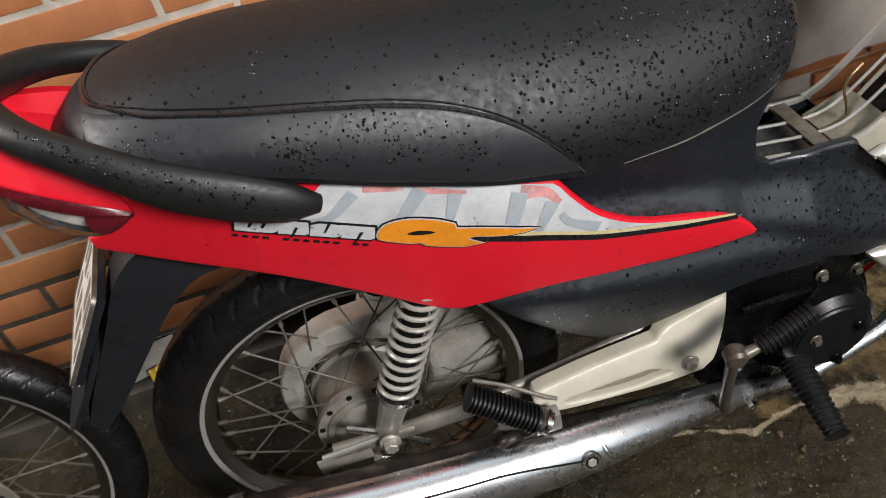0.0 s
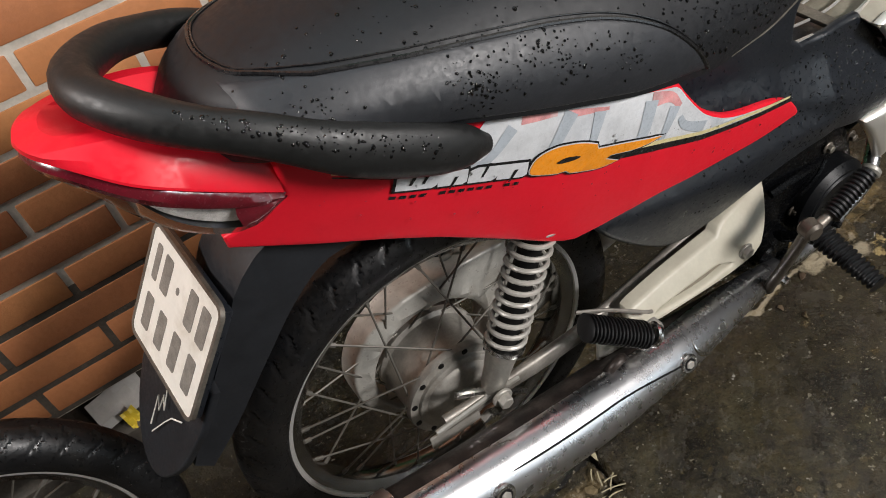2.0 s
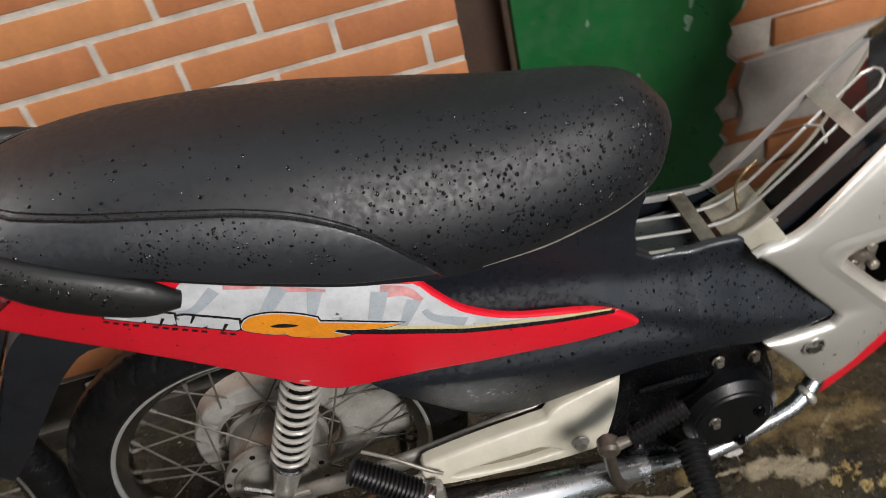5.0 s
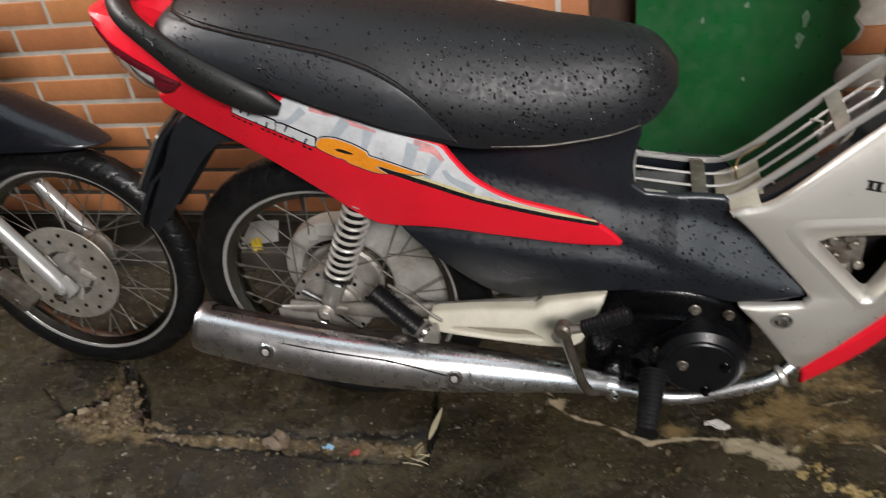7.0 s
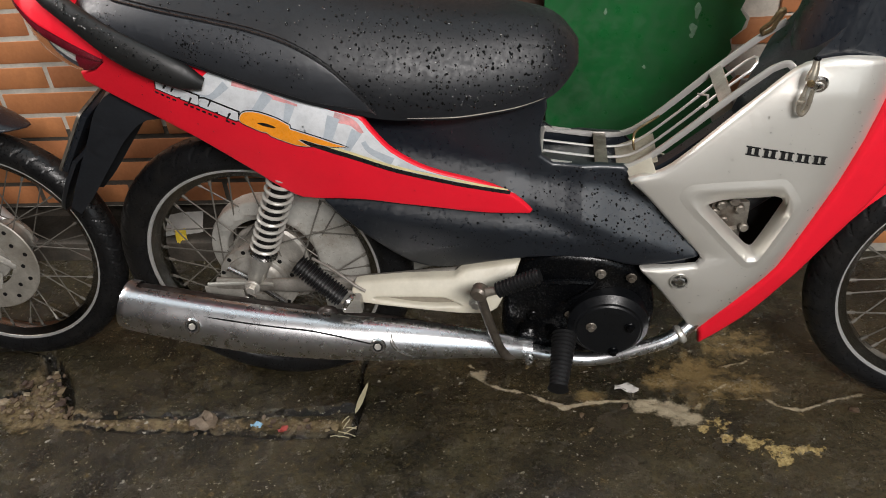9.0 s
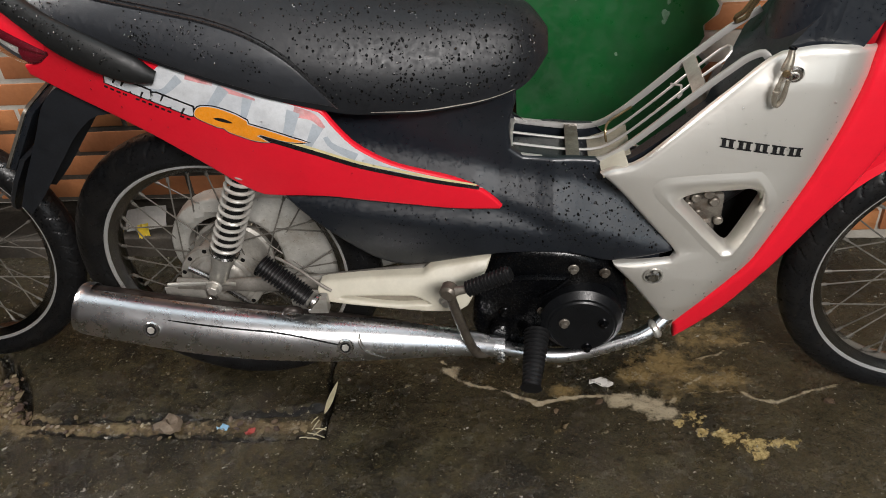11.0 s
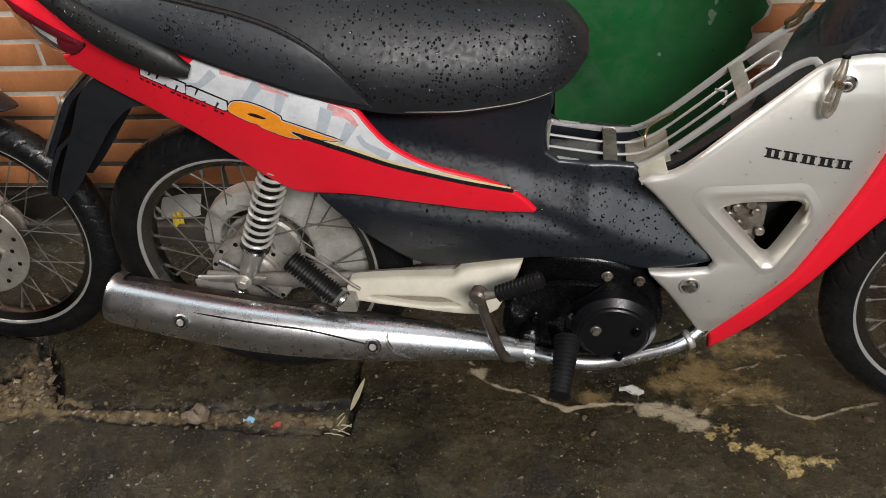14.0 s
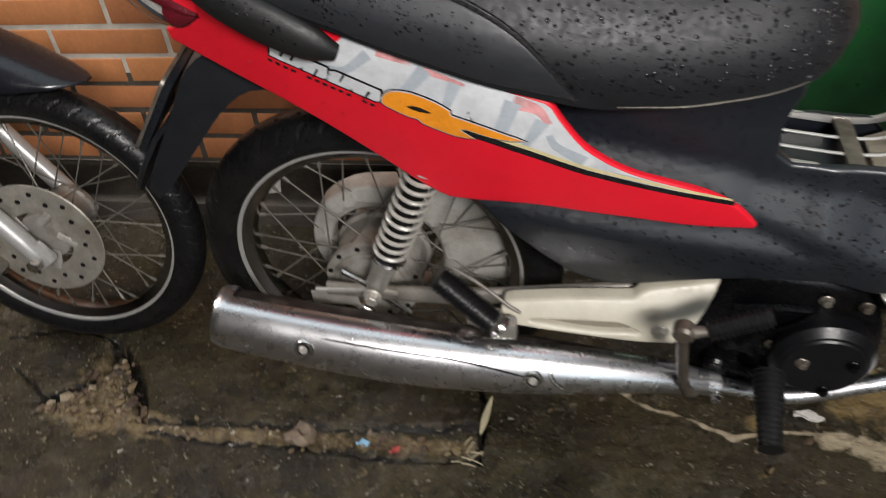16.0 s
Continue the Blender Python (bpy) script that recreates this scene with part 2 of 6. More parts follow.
M_DGREY = mat("decal_grey", (0.42, 0.465, 0.51), 0.3, vary=0.12, scale=40, coat=0.4)
M_PINK = mat("decal_fade", (0.70, 0.33, 0.33), 0.3, vary=0.35, scale=60, second=(0.66, 0.60, 0.60), coat=0.4)
M_INK = mat("decal_black", (0.01, 0.01, 0.011), 0.3, vary=0.1, coat=0.4)
M_ORANGE = mat("decal_orange", (0.85, 0.30, 0.02), 0.3, vary=0.15, scale=40, coat=0.4)
M_YELLOW = mat("decal_yellow", (0.68, 0.60, 0.32), 0.3, vary=0.12, scale=40, coat=0.4)
M_PLATE = mat("plate_white", (0.88, 0.86, 0.79), 0.4, vary=0.05, scale=30, second=(0.62, 0.58, 0.50))
M_PLATE_INK = mat("plate_ink", (0.24, 0.225, 0.20), 0.5, vary=0.3, scale=80)
M_LENS = clear_mat("clear_lens", (0.93, 0.92, 0.90), 0.12, 1.06)
M_LENS.node_tree.nodes["Principled BSDF"].inputs["Coat Weight"].default_value = 1.0
M_REDLENS = mat("red_lens", (0.11, 0.007, 0.014), 0.2, vary=0.3, scale=60, coat=0.4)
M_LAMPIN = mat("lamp_reflector", (0.62, 0.60, 0.58), 0.3, metal=0.15, vary=0.25, scale=70)
M_BRICK = mat("orange_brick", (0.465, 0.185, 0.070), 0.62, vary=0.12, scale=16, bump=0.0006, bump_scale=180, spread=0.12, second=(0.37, 0.145, 0.06), rough_vary=0.12)
M_MORTAR = mat("mortar", (0.56, 0.52, 0.45), 0.85, vary=0.2, scale=25, bump=0.001, bump_scale=150)
M_GREEN = mat("green_paint", (0.0075, 0.090, 0.022), 0.42, vary=0.25, scale=5, bump=0.0006, bump_scale=40, second=(0.030, 0.060, 0.034), rough_vary=0.15)
M_PLASTER = mat("old_plaster", (0.46, 0.42, 0.38), 0.85, vary=0.15, scale=12, bump=0.002, bump_scale=60, second=(0.36, 0.32, 0.28))
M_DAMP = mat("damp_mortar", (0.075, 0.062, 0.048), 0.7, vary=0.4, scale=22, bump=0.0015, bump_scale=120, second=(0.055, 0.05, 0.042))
M_BROWN = mat("brown_paint", (0.05, 0.026, 0.016), 0.6, vary=0.2, scale=12, bump=0.0006, bump_scale=80)
M_SIDEWALL = mat("added_closing_wall", (0.13, 0.127, 0.123), 0.85, vary=0.15, scale=2)
M_PAPER = mat("paper", (0.55, 0.53, 0.50), 0.8, vary=0.1)
M_YPAPER = mat("yellow_wrapper", (0.75, 0.55, 0.05), 0.5, vary=0.1)
M_STONE = mat("rubble", (0.115, 0.076, 0.044), 0.7, vary=0.45, scale=60, bump=0.002, bump_scale=160, spread=0.7, second=(0.05, 0.028, 0.018))
M_PALE_STONE = mat("pale_stone", (0.25, 0.20, 0.135), 0.7, vary=0.35, scale=50, bump=0.002, bump_scale=140, spread=0.4, second=(0.12, 0.09, 0.06))
M_STRAW = mat("straw", (0.42, 0.37, 0.24), 0.7, vary=0.2)
M_BLUE = mat("blue_plastic", (0.25, 0.45, 0.62), 0.5, vary=0.1)
M_OILY = mat("oily_steel", (0.10, 0.085, 0.068), 0.42, metal=0.4, vary=0.3, scale=60, second=(0.04, 0.03, 0.022))
M_SWING = mat("swing_arm_grey", (0.27, 0.25, 0.22), 0.4, metal=0.4, vary=0.25, scale=40, second=(0.10, 0.08, 0.065))
M_RUSTY = mat("sooty_steel", (0.022, 0.017, 0.015), 0.42, metal=0.4, vary=0.5, scale=40, second=(0.085, 0.068, 0.058))
M_BRASS = mat("tarnished_brass", (0.26, 0.19, 0.10), 0.35, metal=0.8, vary=0.25, scale=60)
M_WELL = mat("shaded_rim_well", (0.30, 0.295, 0.285), 0.20, metal=1.0, vary=0.08, scale=12, rough_vary=0.04)
M_COVER = mat("case_black", (0.0045, 0.005, 0.006), 0.36, vary=0.3, scale=60, spec=0.35)
M_PALE = mat("dull_cream", (0.30, 0.275, 0.215), 0.5, vary=0.25, scale=40)
M_WEB = mat("dark_cream", (0.20, 0.175, 0.13), 0.6, vary=0.3, scale=40)
M_SPOKE = mat("dull_spoke", (0.155, 0.145, 0.125), 0.5, metal=0.35, vary=0.3, scale=50)
M_DISC = mat("brake_disc_steel", (0.31, 0.29, 0.25), 0.5, metal=0.35, vary=0.22, scale=40, second=(0.20, 0.175, 0.14))
M_FORK = mat("fork_silver", (0.55, 0.55, 0.54), 0.38, metal=0.5, vary=0.08, scale=30)
M_BIKE2 = mat("dark_fender", (0.008, 0.009, 0.013), 0.25, vary=0.1, scale=20, coat=0.15, rough_vary=0.03)
M_CASE = mat("chain_case_paint", (0.44, 0.43, 0.395), 0.36, metal=0.2, vary=0.22, scale=22, second=(0.25, 0.225, 0.185))


# ---- ground ----
def near_line(X, Y, pts, width, ragged=0.5):
    """1 on a line through the points, falling to 0 at about the width, with a ragged rim."""
    best = np.full(X.shape, 9.0)
    for (ax, ay), (bx, by) in zip(pts, pts[1:]):
        dx, dy = bx - ax, by - ay
        u = np.clip(((X - ax) * dx + (Y - ay) * dy) / (dx * dx + dy * dy), 0, 1)
        best = np.minimum(best, np.hypot(X - ax - u * dx, Y - ay - u * dy))
    return best


def value_noise(X, Y, scale, seed, octaves=4):
    rs = np.random.RandomState(seed)
    out, amp, tot = np.zeros_like(X), 1.0, 0.0
    for o in range(octaves):
        g = rs.rand(128, 128)
        u, v = X * scale * 2 ** o + 50, Y * scale * 2 ** o + 50
        i, j = np.floor(u).astype(int), np.floor(v).astype(int)
        fu, fv = u - i, v - j
        fu, fv = fu * fu * (3 - 2 * fu), fv * fv * (3 - 2 * fv)
        a, b = g[i % 128, j % 128], g[(i + 1) % 128, j % 128]
        c, d = g[i % 128, (j + 1) % 128], g[(i + 1) % 128, (j + 1) % 128]
        out += amp * ((a * (1 - fu) + b * fu) * (1 - fv) + (c * (1 - fu) + d * fu) * fv)
        tot += amp
        amp *= 0.5
    return out / tot


SLAB_X, SLAB_Y = [-0.50, -0.43, -0.237, -0.073, 0.045, 0.111], [-0.006, -0.003, 0.008, 0.016, 0.024, 0.030]
SLAB_EDGE = list(zip(SLAB_X, SLAB_Y))
STRIP_EDGE = [(-0.47, -0.022), (-0.453, -0.025), (-0.354, -0.035), (-0.264, -0.031), (-0.186, -0.028), (-0.082, -0.040), (0.025, -0.036), (0.109, -0.028)]
SLAB_SIDE = [(0.109, -0.028), (0.108, 0.031), (0.107, 0.074), (0.096, 0.111), (0.094, 0.151), (0.10, 0.30), (0.11, 0.64)]
HOLE = [(-0.618, 0.13), (-0.605, 0.07), (-0.585, 0.015)]
HOLE_FOOT = [(-0.655, 0.006), (-0.58, -0.004), (-0.475, -0.010)]
PIT_A = [(-0.637, 0.186), (-0.618, 0.128), (-0.640, 0.070), (-0.690, 0.022)]
PIT_B = [(-0.612, 0.165), (-0.572, 0.127), (-0.535, 0.078), (-0.506, 0.034), (-0.494, 0.002)]
CRACK = [(-0.86, 0.165), (-0.75, 0.199), (-0.647, 0.182), (-0.622, 0.165)]
CRACK_2 = [(-0.80, 0.092), (-0.735, 0.055), (-0.690, 0.022)]
VEIN_A = [(0.32, 0.165), (0.353, 0.112), (0.421, 0.089), (0.508, 0.061), (0.563, 0.078), (0.658, 0.073), (0.727, 0.046)]
VEIN_B = [(0.743, 0.039), (0.769, 0.076), (0.824, 0.077), (0.867, 0.087), (0.910, 0.064), (0.941, 0.058), (1.015, 0.087), (1.087, 0.107), (1.3, 0.11)]
VEIN_D = [(0.762, 0.070), (0.785, 0.098), (0.815, 0.122)]
VEIN_C = [(0.816, 0.173), (0.858, 0.183), (0.914, 0.211), (0.941, 0.218), (0.997, 0.212)]


def ground_height(X, Y):
    n1 = value_noise(X, Y, 3.0, 3, 4) - 0.5
    n2 = value_noise(X, Y, 28.0, 5, 3) - 0.5
    wob = (value_noise(X, Y, 22.0, 9, 3) - 0.5) * 0.02
    n3 = value_noise(X, Y, 60.0, 15, 2) - 0.5
    z = n1 * 0.012 + n2 * 0.005 + n3 * 0.003
    back = Y - np.interp(X, SLAB_X, SLAB_Y) + wob
    on_slab = 1 / (1 + np.exp(np.clip(-back / 0.0025, -60, 60))) / (1 + np.exp(np.clip((X - 0.103 + wob * 0.5) / 0.003, -60, 60)))
    z = z + np.interp(X, [-0.48, -0.1, 0.1], [0.006, 0.011, 0.020]) * on_slab * np.exp(-np.clip(back, 0, 9) / 0.10) - 0.003
    in_pit = np.exp(-(near_line(X + wob, Y + wob, HOLE, 0.04) / 0.045) ** 2)
    z = z - 0.016 * in_pit + 0.020 * in_pit * (value_noise(X, Y, 45.0, 17, 3) - 0.45)
    for line, w, depth in ((SLAB_EDGE, 0.0035, 0.008), (STRIP_EDGE, 0.0030, 0.009), (SLAB_SIDE, 0.005, 0.022), (PIT_A, 0.010, 0.030), (PIT_B, 0.008, 0.026), (CRACK, 0.0035, 0.009), (CRACK_2, 0.0035, 0.008)):
        d = near_line(X + wob * 0.5, Y + wob * 0.8, line, w) + np.abs(wob) * 0.3
        z = z - depth * np.exp(-(d / w) ** 2)
    for line in (VEIN_A, VEIN_B, VEIN_C, VEIN_D):
        d = near_line(X, Y, line, 0.01)
        z = z + 0.0012 * np.exp(-((d + np.abs(wob) * 0.3) / 0.006) ** 2)
    return z


def axis_steps(lo, hi, step, far):
    mid = list(np.arange(lo, hi, step))
    left, right, d = [], [], step
    a, b = lo, hi
    while a > -far or b < far:
        d *= 1.12
        a, b = a - d, b + d
        left.append(a)
        right.append(b)
    return np.array(left[::-1] + mid + right)


gx, gy = axis_steps(-0.75, 1.05, 0.0030, 40), axis_steps(-0.14, 0.24, 0.0028, 40)
GX, GY = np.meshgrid(gx, gy)
GZ = ground_height(GX, GY)
me = bpy.data.meshes.new("ground")
me.from_pydata(list(zip(GX.ravel(), GY.ravel(), GZ.ravel())), [], grid_faces(len(gy), len(gx), False))
me.polygons.foreach_set("use_smooth", [True] * len(me.polygons))


def spots(places):
    out = np.zeros_like(GX)
    for x, y, r in places:
        out = np.maximum(out, 1 - np.hypot(GX - x, (GY - y) * 1.5) / r)
    return np.clip(out, 0, 1)


rag = value_noise(GX, GY, 60.0, 21, 3)
rag2 = value_noise(GX, GY, 14.0, 23, 4)
vein = np.zeros_like(GX)
for line, w in ((VEIN_A, 0.0052), (VEIN_B, 0.0050), (VEIN_C, 0.0042), (VEIN_D, 0.0045)):
    vein = np.maximum(vein, np.exp(-(near_line(GX + (rag - 0.5) * 0.016, GY + (rag2 - 0.5) * 0.02, line, w) / w) ** 2) * (0.10 + 1.35 * rag2))
white = np.clip(spots([(0.66, 0.064, 0.045), (0.704, 0.057, 0.052), (0.733, 0.033, 0.045), (0.335, 0.14, 0.03)]) * 1.5, 0, 1)
tan = np.clip(spots([(0.765, 0.165, 0.11), (0.785, 0.12, 0.09), (0.77, 0.08, 0.07), (0.56, 0.085, 0.045), (0.70, 0.13, 0.06), (0.86, 0.24, 0.12), (0.86, 0.11, 0.08)]) * 1.25 * (0.25 + 1.2 * rag2), 0, 1)
yel = np.clip(spots([(0.770, 0.014, 0.040), (0.786, 0.020, 0.032), (0.792, -0.015, 0.028), (0.838, -0.026, 0.042), (0.873, -0.042, 0.055), (0.880, -0.066, 0.032), (0.902, -0.039, 0.036), (0.934, -0.038, 0.030)]) ** 0.6 * 0.72, 0, 1)
MID = [(-0.47, -0.016), (-0.35, -0.018), (-0.18, -0.010), (0.0, -0.010), (0.10, -0.004)]
dust = np.clip(np.exp(-(near_line(GX, GY, MID, 0.02) / 0.020) ** 2) * 1.1 + 1.35 * np.exp(-(near_line(GX, GY, HOLE, 0.05) / 0.045) ** 2) + 1.3 * np.exp(-(near_line(GX, GY, HOLE_FOOT, 0.05) / 0.030) ** 2) - 0.55 + rag * 0.8, 0, 1)
# darker colour along the cracks and slab edges
crack_dark = np.zeros_like(GX)
for line, w in ((SLAB_EDGE, 0.0045), (STRIP_EDGE, 0.0040), (SLAB_SIDE, 0.0060), (PIT_A, 0.013), (PIT_B, 0.011), (CRACK, 0.0045), (CRACK_2, 0.0040)):
    crack_dark = np.maximum(crack_dark, np.exp(-(near_line(GX + (rag2 - 0.5) * 0.014, GY + (rag - 0.5) * 0.016, line, w) / w) ** 2) * np.clip(0.35 + 1.2 * rag2, 0, 1))
dry = np.clip((value_noise(GX, GY, 5.0, 31, 5) - 0.42) * 4, 0, 1)
dry = np.maximum(dry, np.clip(spots([(1.0, 0.14, 0.30), (1.15, -0.02, 0.40), (1.25, 0.2, 0.4)]) * 4, 0, 1.7) * (0.5 + 0.9 * rag2))
for name, field in (("vein", np.maximum(vein, white)), ("tan", tan), ("yellow", yel), ("dust", dust), ("dry", dry), ("crack_dark", crack_dark)):
    me.attributes.new(name, "FLOAT", "POINT").data.foreach_set("value", field.ravel().astype(np.float32))


def ground_mat():
    m = bpy.data.materials.new("wet_concrete")
    m.use_nodes = True
    nt = m.node_tree
    bsdf = nt.nodes["Principled BSDF"]
    link = nt.links.new
    co = nt.nodes.new("ShaderNodeTexCoord").outputs["Object"]

    def tex(sc, detail=6):
        t = nt.nodes.new("ShaderNodeTexNoise")
        t.inputs["Scale"].default_value, t.inputs["Detail"].default_value, t.inputs["Roughness"].default_value = sc, detail, 0.68
        link(co, t.inputs["Vector"])
        return t.outputs["Fac"]

    def rng(v, a, b, c, d):
        r = nt.nodes.new("ShaderNodeMapRange")
        link(v, r.inputs[0])
        for i, x in enumerate((a, b, c, d)):
            r.inputs[i + 1].default_value = x
        return r.outputs[0]

    def mix(f, a, b):
        x = nt.nodes.new("ShaderNodeMix")
        x.data_type = "RGBA"
        link(f, x.inputs[0])
        for v, s in ((a, x.inputs[6]), (b, x.inputs[7])):
            if hasattr(v, "links"):
                link(v, s)
            else:
                s.default_value = (*v, 1)
        return x.outputs[2]

    def attr(name):
        a = nt.nodes.new("ShaderNodeAttribute")
        a.attribute_name = name
        return a.outputs["Fac"]

    col = mix(rng(tex(4), 0.38, 0.62, 0, 1), (0.0080, 0.0064, 0.0029), (0.049, 0.0395, 0.0170))
    col = mix(rng(tex(23), 0.42, 0.66, 0, 0.85), col, (0.004, 0.0034, 0.0018))
    col = mix(rng(attr("dry"), 0, 1.6, 0, 0.55), col, (0.078, 0.061, 0.032))
    col = mix(rng(tex(9, 8), 0.56, 0.70, 0, 0.6), col, (0.085, 0.078, 0.046))
    col = mix(rng(tex(90, 4), 0.50, 0.72, 0, 0.45), col, (0.008, 0.007, 0.0045))
    fine = tex(75, 9)
    coarse = tex(38, 10)
    col = mix(rng(tex(210, 3), 0.52, 0.66, 0, 0.38), col, (0.085, 0.075, 0.048))
    col = mix(rng(tex(260, 3), 0.55, 0.68, 0, 0.42), col, (0.004, 0.0035, 0.002))

    def ragged(name, lo, hi, most, field=None, amp=1.3):
        a = nt.nodes.new("ShaderNodeMath")
        a.operation = "MULTIPLY_ADD"
        link(field or fine, a.inputs[0])
        a.inputs[1].default_value = amp
        link(attr(name), a.inputs[2])
        return rng(a.outputs[0], lo + amp / 2, hi + amp / 2, 0, most)

    col = mix(ragged("tan", 0.28, 0.92, 0.78, coarse, 2.6), col, (0.26, 0.185, 0.082))
    col = mix(ragged("dust", 0.35, 0.90, 0.80, coarse, 2.2), col, mix(rng(tex(60, 4), 0.35, 0.65, 0, 1), (0.075, 0.052, 0.026), (0.24, 0.185, 0.10)))
    col = mix(rng(attr("crack_dark"), 0.25, 0.70, 0, 0.9), col, (0.004, 0.0032, 0.0022))
    ochre = mix(rng(tex(140, 3), 0.35, 0.65, 0, 1), (0.20, 0.14, 0.05), (0.58, 0.45, 0.20))
    col = mix(ragged("yellow", 0.50, 0.60, 0.9, coarse, 2.6), col, ochre)
    col = mix(ragged("vein", 0.40, 0.78, 0.85, coarse, 2.2), col, (0.46, 0.39, 0.27))
    col = mix(rng(tex(120, 2), 0.66, 0.71, 0, 0.8), col, (0.26, 0.235, 0.175))
    col = mix(rng(tex(55, 2), 0.71, 0.74, 0, 0.9), col, (0.36, 0.34, 0.29))
    col = mix(rng(tex(33, 3), 0.70, 0.73, 0, 0.8), col, (0.20, 0.175, 0.115))
    link(col, bsdf.inputs["Base Color"])
    link(rng(tex(14), 0.38, 0.62, 0.05, 0.35), bsdf.inputs["Roughness"])
    b = nt.nodes.new("ShaderNodeBump")
    b.inputs["Strength"].default_value, b.inputs["Distance"].default_value = 1.0, 0.006
    hgt = nt.nodes.new("ShaderNodeMath")
    hgt.operation = "MULTIPLY_ADD"
    link(tex(320, 4), hgt.inputs[0])
    hgt.inputs[1].default_value = 0.45
    link(tex(70, 5), hgt.inputs[2])
    link(hgt.outputs[0], b.inputs["Height"])
    link(b.outputs[0], bsdf.inputs["Normal"])
    return m


me.materials.append(ground_mat())
tagged(new("ground", me), "wet dark cracked concrete pavement with pale veins", "pavement", kind="structure")

# ---- walls ----
WALL_Y, COURSE, LENGTH, JOINT = 0.548, 0.061, 0.2445, 0.0105
BRICK_FOOT, BRICK_END = 0.1735, 0.386


def solid(name, lo, hi, material, label, category="wall", bevel=0.0):
    c = [(a + b) / 2 for a, b in zip(lo, hi)]
    s = [b - a for a, b in zip(lo, hi)]
    ob = part(name, box(name, c, s, bevel), material)
    return tagged(ob, label, category, kind="structure")


wall_brick = solid("wall_north", (-4, WALL_Y + 0.0025, BRICK_FOOT - 0.006), (BRICK_END - 0.002, WALL_Y + 0.15, 2.9), M_MORTAR, "orange brick wall with pale mortar, damp and blackened below")
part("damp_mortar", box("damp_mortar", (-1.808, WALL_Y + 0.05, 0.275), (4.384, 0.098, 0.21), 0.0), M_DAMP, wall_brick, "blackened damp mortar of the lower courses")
solid("wall_plinth", (-4, WALL_Y + 0.152, -0.1), (BRICK_END - 0.002, WALL_Y + 0.3, 2.9), M_DAMP, "dark damp concrete set back under the bricks")
solid("wall_ledge", (-4, WALL_Y + 0.004, -0.1), (BRICK_END - 0.004, WALL_Y + 0.151, 0.052), M_DAMP, "low dark concrete ledge at the foot of the wall", "ledge", 0.006)
solid("wall_recess", (BRICK_END, WALL_Y + 0.09, -0.1), (0.472, WALL_Y + 0.2, 2.9), M_BROWN, "dark brown painted recess beside the brick wall")
wall_right = solid("wall_north_2", (0.474, WALL_Y + 0.035, -0.1), (4, WALL_Y + 0.2, 2.9), M_MORTAR, "brick wall with peeling green paint and plaster")

# green plaster coat with a broken right rim
rim = [(0.858 + 0.11 * (z - 0.6) + 0.009 * math.sin(z * 47) + 0.008 * math.sin(z * 113 + 1), z) for z in np.arange(-0.05, 2.91, 0.02)]
green = [(0.474, 2.9), (0.474, -0.05)] + rim
part("green_coat", sheet("green_coat", green, lambda x, z: WALL_Y + 0.004 + 0.003 * math.sin(9 * x + 4 * z), 0.028, 0.08), M_GREEN, wall_right, "green painted plaster with a chipped rim")
edge = [(x - 0.004, z) for x, z in rim] + [(x + 0.006 + 0.005 * math.sin(z * 71), z) for x, z in rim[::-1]]
part("chipped_rim", sheet("chipped_rim", edge, lambda x, z: WALL_Y + 0.012, 0.02, 0.08), M_PLASTER, wall_right, "pale chipped plaster")
M_CHIP = mat("chipped_paint", (0.12, 0.21, 0.13), 0.8, vary=0.3, scale=60)
arc = [(0.690 + 0.063 * math.cos(a), WALL_Y + 0.003 + 0.003 * math.sin(9 * (0.690 + 0.063 * math.cos(a)) + 4 * (0.702 + 0.063 * math.sin(a))), 0.702 + 0.063 * math.sin(a)) for a in np.linspace(radians(95), radians(230), 24)]
part("scratch_ring", tube("scratch_ring", arc, 0.0012, 6), M_CHIP, wall_right, "pale scratched ring in the paint")
for cx, cz, w, h in ((0.773, 0.592, 0.006, 0.014), (0.768, 0.555, 0.007, 0.012), (0.766, 0.541, 0.004, 0.006), (0.677, 0.479, 0.003, 0.004), (0.595, 0.598, 0.003, 0.006), (0.671, 0.623, 0.004, 0.007), (0.665, 0.712, 0.016, 0.003), (0.726, 0.710, 0.010, 0.013), (0.765, 0.740, 0.003, 0.010)):
    spot = [(cx + w * math.cos(a) * (1 + 0.3 * math.sin(3 * a + cx * 90)), cz + h * math.sin(a) * (1 + 0.25 * math.cos(2 * a + cz * 70))) for a in np.linspace(0, 2 * math.pi, 18, endpoint=False)]
    part("paint_chip", sheet("paint_chip", spot, lambda x, z: WALL_Y + 0.0032 + 0.003 * math.sin(9 * x + 4 * z), 0.001, 0.02), M_CHIP, wall_right, "pale chip in the green paint")
grey = [(0.866, 0.292)] + [(0.872 + 0.006 * math.sin(z * 60), z) for z in np.arange(0.305, 0.440, 0.015)] + [(1.0, 0.445), (1.6, 0.45), (2.4, 0.48), (2.4, 0.26), (1.3, 0.275), (1.05, 0.290), (0.95, 0.296)]
part("plaster_patch", sheet("plaster_patch", grey, lambda x, z: WALL_Y + 0.014, 0.02, 0.1), M_PLASTER, wall_right, "bare grey plaster patch")

# ceiling and south wall are unseen, added for bounced light and reflections
solid("ceiling", (-4, -3.2, 2.9), (4, 1.0, 3.0), M_SIDEWALL, "plain pale ceiling added out of view above the passage", "ceiling")
